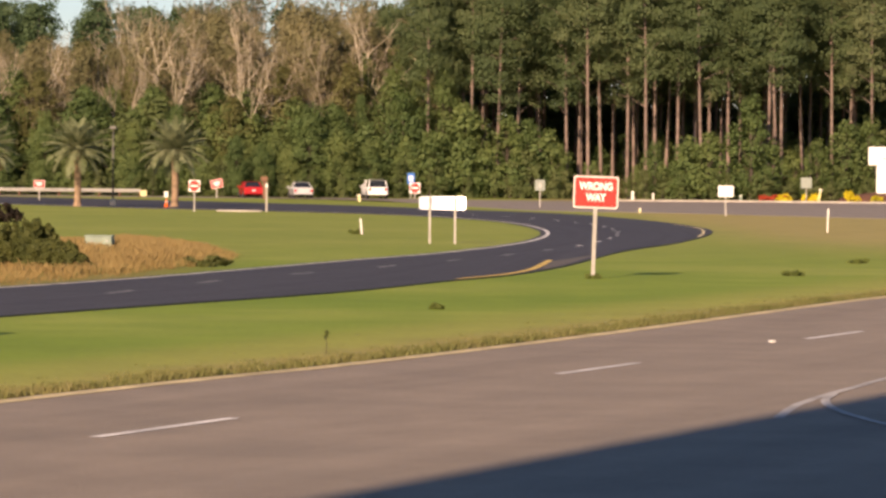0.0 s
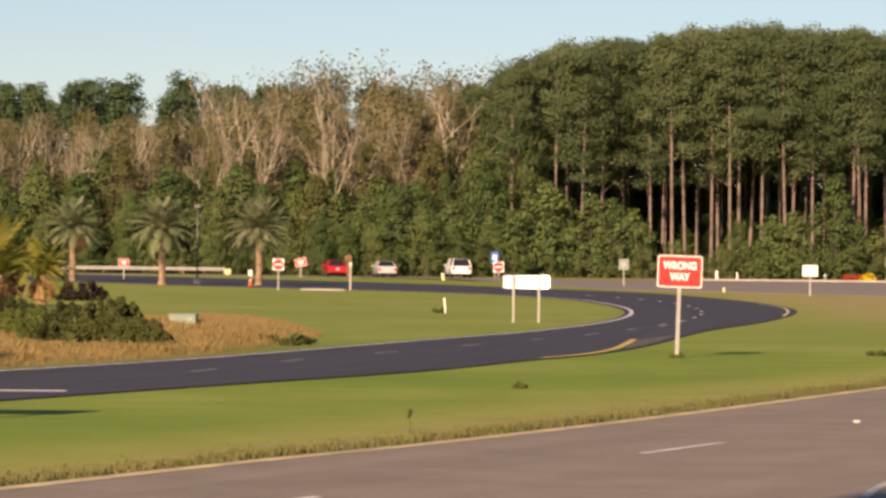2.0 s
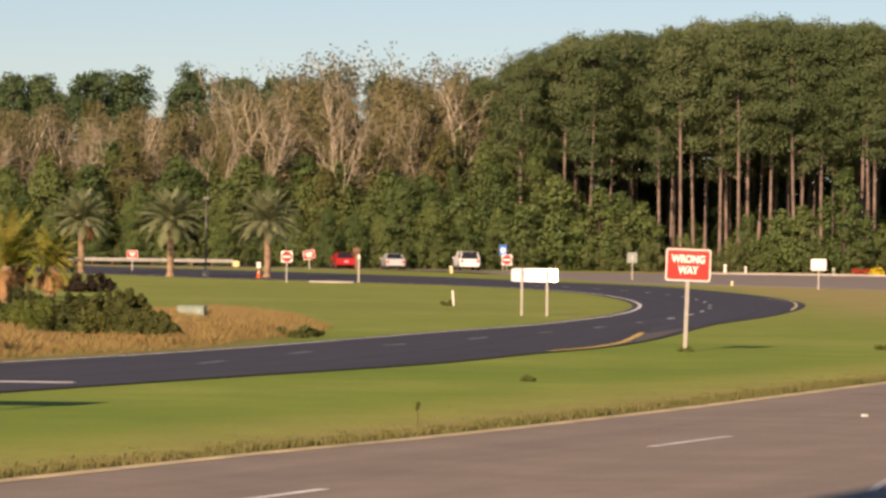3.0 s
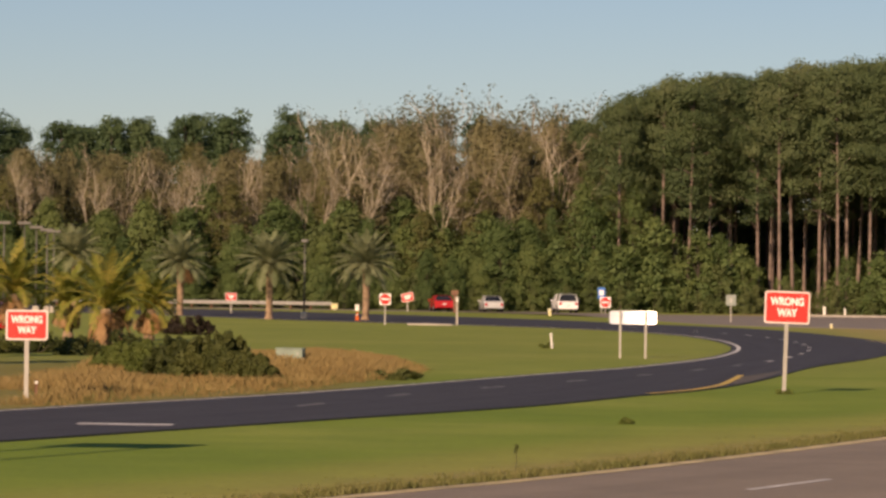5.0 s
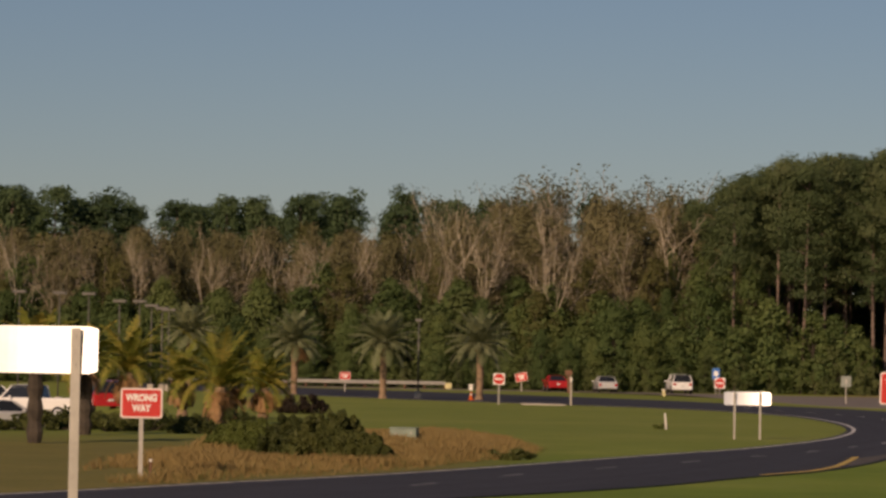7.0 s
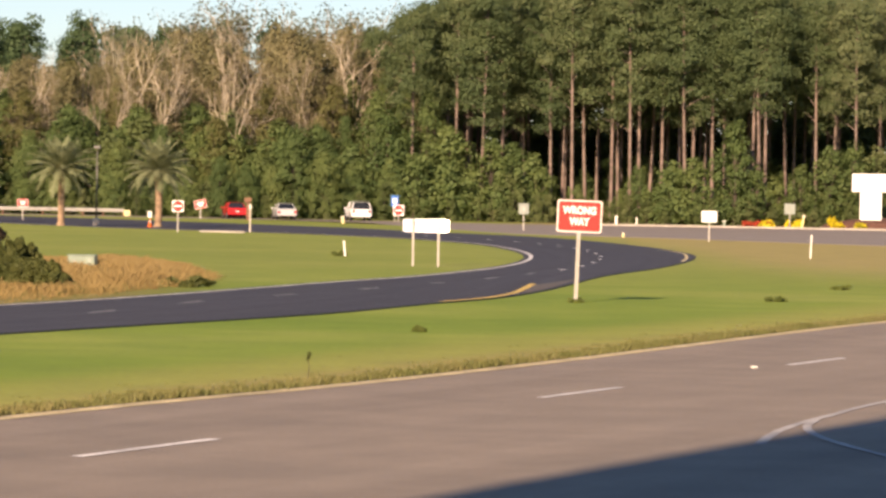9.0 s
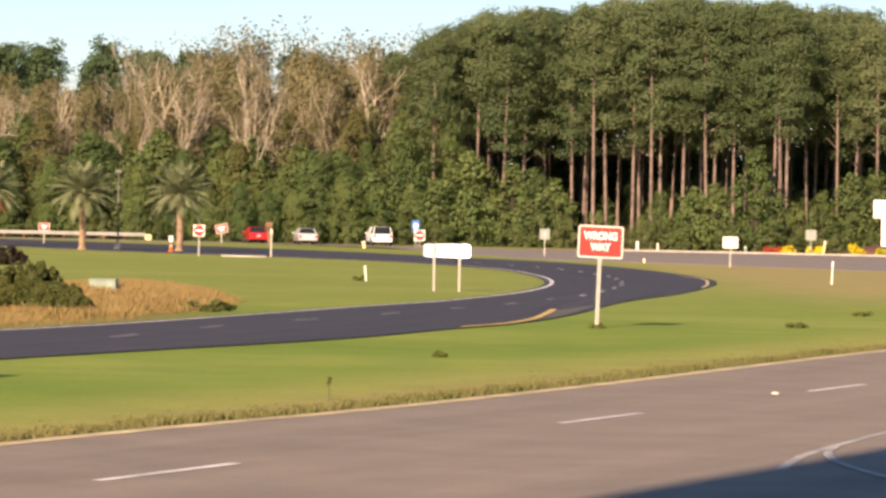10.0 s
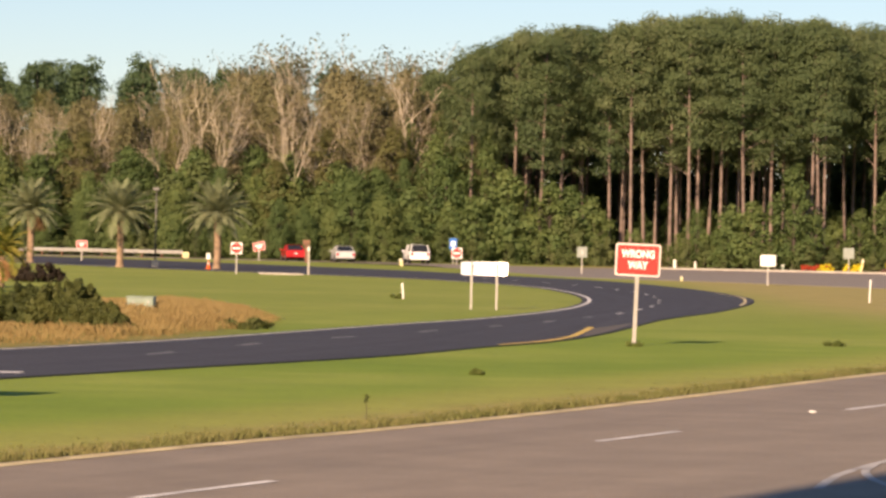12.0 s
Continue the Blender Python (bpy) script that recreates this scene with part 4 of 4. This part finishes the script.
def metal_board(m, w, h, bottom, post_x, post_w, label, tilt):
    """Bare metal board seen from behind: two channel posts stand before a slightly bowed panel."""
    t = thing("sign_board", label, "road sign", m, group="shiny sign boards")
    for x in post_x:
        pm = channel_post(post_w, 0.07, bottom + h * 0.97)
        pm.v = [(vx + x, vy - 0.085, vz) for vx, vy, vz in pm.v]
        part("post", pm, POST, t)
    n = 16
    us = [(-0.5 + k / n) * w for k in range(n + 1)]
    lean = math.tan(radians(tilt))

    def sheet(off):
        out = []
        for u in us:
            cut = 0.03 if abs(u) > 0.49 * w else 0.0
            for zz in (cut, h - cut):
                out.append((u, -0.07 * (u / (w / 2)) ** 2 + zz * lean + off, bottom + zz))
        return out
    f1 = [(2 * k, 2 * k + 2, 2 * k + 3, 2 * k + 1) for k in range(n)]
    k0 = 2 * (n + 1)
    f2 = [tuple(k0 + v for v in reversed(q)) for q in f1]
    rim = [(2 * k + 2, 2 * k, k0 + 2 * k, k0 + 2 * k + 2) for k in range(n)] + [(2 * k + 1, 2 * k + 3, k0 + 2 * k + 3, k0 + 2 * k + 1) for k in range(n)]
    rim += [(0, 1, k0 + 1, k0), (2 * n + 1, 2 * n, k0 + 2 * n, k0 + 2 * n + 1)]
    part("panel", Mesh().add(sheet(0.0) + sheet(0.006), f1 + f2 + rim), SIGN_GLOSS, t, smooth=False)
    for x in post_x:
        for zz in (0.2, 0.8):
            part("bolt", Mesh().tube([(x, -0.105, bottom + h * zz), (x, -0.085, bottom + h * zz)], [0.016, 0.016], 6), STEEL, t)
    return t


def do_not_enter(m, s, bottom, label):
    t = thing("no_entry_sign", label, "road sign", m, group="no entry signs")
    part("post", channel_post(0.08, 0.05, bottom + s * 0.9), POST, t)
    c = Matrix.Translation((0, -0.012, bottom + s / 2))
    p = part("panel", Mesh().slab(rounded(s, s, 0.05), 0.006, c), SIGN_WHITE, t)
    disc = [(s * 0.46 * math.cos(k * math.tau / 28), s * 0.46 * math.sin(k * math.tau / 28)) for k in range(28)]
    part("disc", Mesh().slab(disc, 0.004, Matrix.Translation((0, -0.004, 0)) @ c), SIGN_RED, p, "red disc")
    part("bar", Mesh().slab(rounded(s * 0.66, s * 0.15, 0.01), 0.004, Matrix.Translation((0, -0.008, 0)) @ c), SIGN_WHITE, p, "white bar")
    return t


wrong_way(pose(5.14, 86.81, 0, 0, 1.6, 2), 1.07, 0.765, 1.66, "red wrong way sign on a pale post in mown grass")
wrong_way(pose(-11.15, 75.6, 0, 0, 0, 4), 0.87, 0.625, 1.23, "red wrong way sign on a post beside the ramp")
wrong_way(pose(-26.11, 285, 0, 0, 0, 5), 0.86, 0.6, 1.0, "small faded red wrong way sign by the far ramp", letters=False)
wrong_way(pose(-14.12, 325.4, 0, 0, 0, -8), 1.07, 0.76, 0.9, "tilted faded red wrong way sign", letters=False, tilt=-12)
metal_board(pose(2.3, 127.5, 0, 0, 0, 1), 1.62, 0.46, 1.18, (-0.44, 0.44), 0.075, "shiny bare metal sign board on two posts in the grass", 7)
metal_board(pose(-8.88, 49.4, 0, 0, 0, 1), 1.98, 0.64, 2.26, (-0.69, 0.69), 0.13, "large shiny bare metal sign board on tall posts", 4)
do_not_enter(pose(-10.84, 219.0, 0, 0, 0, 4), 0.68, 1.2, "white square sign with red no entry disc beside the ramp")
plain_sign(pose(20.56, 215.7, 0, 0, 0, -4), 0.90, 0.66, 1.15, SIGN_WHITE, "blank white sign on a single post in the grass")
plain_sign(pose(11.74, 263.2, 0, 0, 0, -2), 0.72, 0.78, 1.2, SIGN_GREY, "dull grey sign on a post by the far road", bars=((-0.05, 0.2, 0.08, 0.55, STEEL),))
plain_sign(pose(39.18, 334.0, 0, 0, 0, -6), 0.98, 0.98, 1.25, SIGN_GREY, "grey sign on a post beside the flower bed")
b = plain_sign(pose(3.1, 329.0, 0, 0, 0, 0), 0.66, 1.0, 1.35, SIGN_BLUE, "blue sign above a red no entry sign", bars=((-0.2, 0.3, 0.2, 0.75, SIGN_WHITE),))
do_not_enter(pose(3.45, 328.6, 0, 0, 0, 0), 0.95, 0.55, "low white and red no entry sign by the far road")


def marker_post(m, h, w, material, label, name="marker_post"):
    t = thing(name, label, "marker post", m)
    part("post", Mesh().box((-w / 2, -0.02, 0), (w / 2, 0.02, h), edge=0.008), material, t)
    part("cap", Mesh().box((-w * 0.55, -0.028, h * 0.82), (w * 0.55, -0.0205, h * 0.96)), WHITE_PLASTIC, t, "pale reflector")
    return t


marker_post(pose(-0.56, 145.0, 0, 0, -5, 0), 0.62, 0.075, WHITE_PLASTIC, "leaning pale marker post in the grass")
marker_post(pose(19.61, 159.2, 0, 0, 2, 0), 1.02, 0.065, WHITE_PLASTIC, "white marker post in dry grass")
marker_post(pose(23.34, 334, 0), 0.85, 0.24, WHITE_PLASTIC, "white marker post by the kerb")
marker_post(pose(25.28, 335, 0), 0.7, 0.16, WHITE_PLASTIC, "white marker post by the kerb")
marker_post(pose(33.2, 334, 0), 0.6, 0.22, GREEN_METAL, "pale marker post by the kerb")
marker_post(pose(40.3, 334, 0, 0, 9, 0), 1.25, 0.2, YELLOW_PLASTIC, "leaning pale yellow post before the flower bed")
marker_post(pose(-11.0, 75.9, 0, 0, 3, 0), 0.4, 0.06, WOOD, "short dark stake beside the wrong way sign")
marker_post(pose(-18.8, 329, 0), 0.55, 0.36, WHITE_PLASTIC, "small white marker before the wood")
marker_post(pose(-6.62, 221.8, 0), 1.75, 0.11, CONCRETE, "pale square post beside the ramp")
marker_post(pose(-1.35, 300.0, 0, 0, -8, 0), 0.6, 0.24, YELLOW_PLASTIC, "short pale marker post")
marker_post(pose(16.6, 231.0, 0), 0.3, 0.14, YELLOW_PLASTIC, "short pale marker in the verge")
inlet = thing("drain_inlet", "dark storm drain inlet in the far kerb", "drain", pose(48.2, 321.5, 0))
part("frame", Mesh().box((-1.3, -0.3, 0.02), (1.3, 0.3, 0.2), edge=0.02), CONCRETE, inlet)
part("slot", Mesh().box((-1.1, -0.32, 0.05), (1.1, -0.301, 0.15)), TYRE, inlet, "black slot")
rp = thing("wooden_post", "old red-brown timber post before the wood", "post", pose(-9.66, 316.7, 0))
part("post", Mesh().box((-0.13, -0.1, 0), (0.13, 0.1, 1.9), edge=0.03), WOOD, rp)
part("crossbar", Mesh().box((-0.3, -0.14, 1.55), (0.3, -0.1, 1.95), edge=0.02), WOOD, rp)
cone = thing("traffic_cone", "orange traffic cone beside a palm", "cone", pose(-13.75, 241, 0))
part("base", Mesh().box((-0.22, -0.22, 0), (0.22, 0.22, 0.05), edge=0.015), ORANGE, cone)
part("cone", Mesh().tube([(0, 0, 0.05), (0, 0, 0.36), (0, 0, 0.6)], [0.15, 0.09, 0.03], 14), ORANGE, cone, smooth=True)
part("stripe", Mesh().tube([(0, 0, 0.36), (0, 0, 0.44)], [0.094, 0.076], 14, caps=False), WHITE_PLASTIC, cone, "white reflective band")
ub = thing("utility_box", "pale faded green metal utility box in dry grass", "utility box", pose(-8.4, 111.8, 0, 0, 0, -6))
part("body", Mesh().box((-0.41, -0.25, 0.04), (0.41, 0.25, 0.44), edge=0.02), GREEN_METAL, ub)
part("lid", Mesh().box((-0.43, -0.27, 0.441), (0.43, 0.27, 0.49), edge=0.015), GREEN_METAL, ub)
part("pad", Mesh().box((-0.5, -0.33, 0), (0.5, 0.33, 0.039)), CONCRETE, ub)
for x, z in ((-0.2, 0.3), (0.27, 0.32)):
    part("latch", Mesh().box((x - 0.03, -0.27, z - 0.03), (x + 0.03, -0.2505, z + 0.03), edge=0.005), STEEL, ub)
lit = Mesh().box((-0.045, -0.05, 0.021), (0.045, 0.05, 0.06), edge=0.018)
solo("litter", lit, WHITE_PLASTIC, "crumpled white litter lying on the highway", "litter", pose(5.84, 53.9, 0, 0, 0, 25))


# ---- lamps and guard rail ----
def lamp_post(m, h, label, arm=0.45):
    t = thing("street_lamp", label, "street lamp", m, group="car park lamps")
    part("base", Mesh().box((-0.22, -0.22, 0), (0.22, 0.22, 0.5), edge=0.04), CONCRETE, t)
    part("pole", Mesh().tube([(0, 0, 0.5), (0, 0, h)], [0.06, 0.045], 8), DARK_POLE, t, smooth=True)
    part("head", Mesh().box((-arm, -0.28, h), (arm, 0.28, h + 0.22), edge=0.05), DARK_POLE, t, "flat dark lamp head")
    return t


lamp_post(pose(-17.87, 249.5, 0), 5.2, "tall dark lamp post between the date palms", arm=0.22)
for x, h in ((-49.1, 7.2), (-46.1, 7.15), (-43.9, 7.1), (-41.6, 6.6), (-40.1, 6.6), (-39.2, 6.3), (-38.4, 6.1), (-37.9, 6.0)):
    lamp_post(pose(x, 270, land(x, 270), 0, 0, 5), h - land(x, 270) - 0.1, "dark flat-headed lamp post in the car park", arm=0.5)
rail = thing("guard_rail", "pale galvanised guard rail along the ramp", "guard rail")
for a, bq in (((-48, 341), (-21.2, 331)),):
    a, bq = np.array(a), np.array(bq)
    L = np.linalg.norm(bq - a)
    d = (bq - a) / L
    yaw = math.degrees(math.atan2(d[1], d[0]))
    m = pose(a[0], a[1], 0, 0, 0, yaw)
    prof = [(0.0, 0.42), (-0.05, 0.47), (-0.05, 0.53), (0.0, 0.57), (-0.05, 0.61), (-0.05, 0.68), (0.0, 0.74)]
    v = [m @ Vector((0, y, z)) for y, z in prof] + [m @ Vector((L, y, z)) for y, z in prof]
    v += [m @ Vector((0, y + 0.01, z)) for y, z in prof] + [m @ Vector((L, y + 0.01, z)) for y, z in prof]
    n = len(prof)
    f = [(i, i + 1, n + i + 1, n + i) for i in range(n - 1)] + [(2 * n + i + 1, 2 * n + i, 3 * n + i, 3 * n + i + 1) for i in range(n - 1)]
    part("rail", Mesh().add(v, f), STEEL, rail)
    for k in np.arange(0.5, L, 2.0):
        part("post", Mesh().box((k - 0.06, 0.012, 0), (k + 0.06, 0.14, 0.72), m), WOOD, rail)
yb = thing("rail_end", "pale yellow guard rail end block", "guard rail", pose(-20.9, 330.5, 0))
part("block", Mesh().box((-0.3, -0.2, 0.1), (0.3, 0.2, 0.62), edge=0.06), YELLOW_PLASTIC, yb)
part("foot", Mesh().box((-0.1, -0.1, 0), (0.1, 0.1, 0.1)), STEEL, yb)


# ---- cars ----
def car(m, paint, label, style="sedan", name="car"):
    """A car heading along +y: body from cross-sections, glass, lamps, wheels with tyre and rim."""
    t = thing(name, label, "car", m, group="cars")
    W = {"sedan": 0.90, "suv": 0.94, "pickup": 0.98}[style]
    # y, half width, sill, shoulder, deck
    if style == "sedan":
        low = [(-2.3, 0.78, 0.45, 0.85), (-2.2, 0.88, 0.3, 0.98), (-1.2, 0.90, 0.26, 1.0), (0.9, 0.90, 0.26, 0.97), (1.9, 0.87, 0.28, 0.86), (2.25, 0.72, 0.38, 0.7)]
        cab = [(-1.75, 0.72, 0.99), (-1.0, 0.62, 1.40), (0.0, 0.63, 1.46), (0.45, 0.62, 1.41), (1.25, 0.74, 0.95)]
    elif style == "suv":
        low = [(-2.25, 0.86, 0.5, 1.02), (-2.15, 0.93, 0.36, 1.1), (-1.2, 0.94, 0.34, 1.1), (0.9, 0.94, 0.34, 1.08), (1.95, 0.9, 0.36, 1.0), (2.3, 0.74, 0.45, 0.85)]
        cab = [(-2.2, 0.80, 1.1), (-1.85, 0.70, 1.66), (0.0, 0.72, 1.72), (0.35, 0.70, 1.68), (1.15, 0.82, 1.07)]
    else:
        low = [(-2.8, 0.94, 0.6, 1.15), (-2.7, 0.98, 0.5, 1.2), (-1.2, 0.98, 0.5, 1.2), (0.9, 0.98, 0.5, 1.2), (2.4, 0.96, 0.5, 1.15), (2.75, 0.85, 0.55, 1.0)]
        cab = [(-0.75, 0.84, 1.2), (-0.6, 0.76, 1.86), (0.5, 0.78, 1.9), (0.85, 0.76, 1.85), (1.5, 0.86, 1.19)]
    bm = Mesh()
    rings = [[(-w, y, a + 0.08), (-w * 0.9, y, a), (w * 0.9, y, a), (w, y, a + 0.08), (w, y, b - 0.12), (w * 0.93, y, b), (-w * 0.93, y, b), (-w, y, b - 0.12)] for y, w, a, b in low]
    bm.add([p for r in rings for p in r], [(i * 8 + k, i * 8 + (k + 1) % 8, (i + 1) * 8 + (k + 1) % 8, (i + 1) * 8 + k) for i in range(len(rings) - 1) for k in range(8)]
           + [tuple(reversed(range(8))), tuple((len(rings) - 1) * 8 + k for k in range(8))])
    part("body", bm, paint, t)
    base = min(z for _, _, z in cab) - 0.05
    gl = Mesh()
    ws = W * 0.93
    rows = [[(-ws * 0.97, y, base), (-w, y, z), (w, y, z), (ws * 0.97, y, base)] for y, w, z in cab]
    gl.add([p for r in rows for p in r], [(i * 4 + k, i * 4 + k + 1, (i + 1) * 4 + k + 1, (i + 1) * 4 + k) for i in range(len(rows) - 1) for k in range(3)]
           + [(3, 2, 1, 0), tuple((len(rows) - 1) * 4 + k for k in range(4))])
    part("window_glass", gl, GLASS, t, "dark tinted glass")
    top = [c for c in cab if c[2] > base + 0.3]
    rf = Mesh()
    rr = [[(-w - 0.02, y, z - 0.09), (-w + 0.1, y, z + 0.02), (w - 0.1, y, z + 0.02), (w + 0.02, y, z - 0.09)] for y, w, z in top]
    rf.add([p for r in rr for p in r], [(i * 4 + k, i * 4 + k + 1, (i + 1) * 4 + k + 1, (i + 1) * 4 + k) for i in range(len(rr) - 1) for k in range(3)])
    part("roof", rf, paint, t)
    for sgn in (1, -1):
        for (y0, w0, z0), (y1, w1, z1) in ((cab[0], cab[1]), (cab[-1], cab[-2])):
            part("pillar", Mesh().tube([(sgn * ws * 0.97, y0, base), (sgn * w1, y1, z1)], [0.06, 0.05], 6), paint, t)
        part("pillar", Mesh().tube([(sgn * ws * 0.98, -0.3, base), (sgn * (cab[2][1] + 0.01), -0.3, cab[2][2] - 0.05)], [0.05, 0.045], 6), paint, t)
        yb0 = low[0][0] - 0.02
        part("tail_lamp", Mesh().box((sgn * 0.72 - 0.12, yb0 - 0.02, low[0][3] - 0.28), (sgn * 0.72 + 0.12, yb0 + 0.08, low[0][3] - 0.06), edge=0.02), LAMP_RED, t)
        yf = low[-1][0]
        part("headlight", Mesh().box((sgn * 0.55 - 0.14, yf - 0.05, low[-1][3] - 0.2), (sgn * 0.55 + 0.14, yf + 0.02, low[-1][3] - 0.05), edge=0.02), RIM, t)
        part("mirror", Mesh().box((sgn * (W + 0.12) - 0.09, 0.75, base + 0.02), (sgn * (W + 0.12) + 0.09, 0.88, base + 0.17), edge=0.03), paint, t)
        for y in (low[0][0] + 0.85, low[-1][0] - 0.85):
            wr = 0.33 if style == "sedan" else 0.38
            wh = part("wheel", Mesh().tube([(sgn * (W - 0.22), y, wr), (sgn * (W - 0.17), y, wr), (sgn * (W - 0.01), y, wr), (sgn * (W + 0.02), y, wr)], [wr - 0.03, wr, wr, wr - 0.04], 18), TYRE, t, "black tyre", smooth=False)
            part("rim", Mesh().tube([(sgn * (W + 0.015), y, wr), (sgn * (W + 0.03), y, wr)], [wr * 0.66, wr * 0.6], 14), RIM, wh, "alloy rim")
    part("bumper", Mesh().box((-W * 0.9, low[0][0] - 0.1, 0.36), (W * 0.9, low[0][0] + 0.05, 0.58), edge=0.04), paint if style != "pickup" else RIM, t)
    part("plate", Mesh().box((-0.16, low[0][0] - 0.045, 0.62), (0.16, low[0][0] - 0.02, 0.74)), PLATE, t, "pale blank plate")
    return t


car(pose(-6.87, 333.5, 0, 0, 0, 8), CAR_SILVER, "silver sedan standing on the far road before the wood")
car(pose(-0.2, 333, 0, 0, 0, 9), CAR_WHITE, "white estate car on the far road before the wood", "suv")
car(pose(-11.4, 334, 0, 0, 0, 9), CAR_RED, "red car on the far road before the wood")
car(pose(-35.6, 200, land(-35.6, 200) + 0.03, 0, 0, 78), CAR_WHITE, "white pickup truck parked in the car park", "pickup", "pickup_truck")
car(pose(-29.9, 160, land(-29.9, 160) + 0.03, 0, 0, -62), CAR_SILVER, "silver car parked at the end of the car park")
car(pose(-31.0, 196, land(-31.0, 196) + 0.03, 0, 0, 20), CAR_RED, "red car parked behind the palms", "suv")
car(pose(-40.5, 215, land(-40.5, 215) + 0.03, 0, 0, -70), CAR_WHITE, "white car parked in the car park", "suv")
cp = Mesh()
cx, cy = np.arange(-66, -23, 3.0), np.arange(140, 290, 6.0)
cells = [(x, y) for x in cx for y in cy if -(x + 3) / (y + 3) > 0.162]
for x, y in cells:
    cp.add([(x + u, y + v, land(x + u, y + v) + 0.03) for u, v in ((0, 0), (3, 0), (3, 6), (0, 6))], [(0, 1, 2, 3)])
solo("car_park", cp, GREY_ASPHALT, "grey asphalt of the sunken car park", "pavement", kind="structure")


# ---- flower bed and pylon sign ----
bedm = bmesh.new()
bmesh.ops.create_uvsphere(bedm, u_segments=28, v_segments=10, radius=1)
bmesh.ops.delete(bedm, geom=[v for v in bedm.verts if v.co.z < -0.01], context="VERTS")
for v in bedm.verts:
    v.co = Vector((v.co.x * 6.5, v.co.y * 3.0, v.co.z * 1.05 * (1 + 0.15 * noise.noise(v.co * 4))))
solo("mulch_mound", Mesh().take(bedm), MULCH, "red-brown mulch mound under the white sign", "flower bed", pose(49.2, 340, 0), smooth=True)
py = thing("pylon_sign", "large plain white sign on a white pillar", "sign", pose(47.2, 338.5, 0, 0, 0, -8))
part("pillar", Mesh().box((-1.0, -0.3, 0.8), (1.0, 0.3, 3.4), edge=0.05), SIGN_WHITE, py)
pp = part("panel", Mesh().box((-1.75, -0.4, 3.4), (1.85, 0.4, 5.1), edge=0.08), SIGN_WHITE, py)
part("bar", Mesh().box((-0.5, -0.42, 3.95), (0.8, -0.401, 4.08)), STEEL, pp, "dark bar of small lettering")
rng = np.random.default_rng(77)
for i, x in enumerate(np.arange(36.0, 46.5, 0.9)):
    if i in (0, 3, 6, 7, 10):
        continue
    bush("flower_clump", 200 + i, pose(float(x + rng.normal() * 0.2), float(335 + rng.normal() * 0.8), 0), (0.5, 0.5, float(0.5 + 0.6 * rng.random())), YELLOW_FLOWERS, "bright yellow flowering clump in the roadside bed", per=40, leafs=0.09, clumps=12)
for x in (35.4, 36.3, 37.1):
    bush("flower_clump", int(x * 10), pose(x, 335.5, 0), (0.6, 0.6, 0.6), RED_FLOWERS, "red flowering clump in the roadside bed", per=40, leafs=0.09, clumps=12)
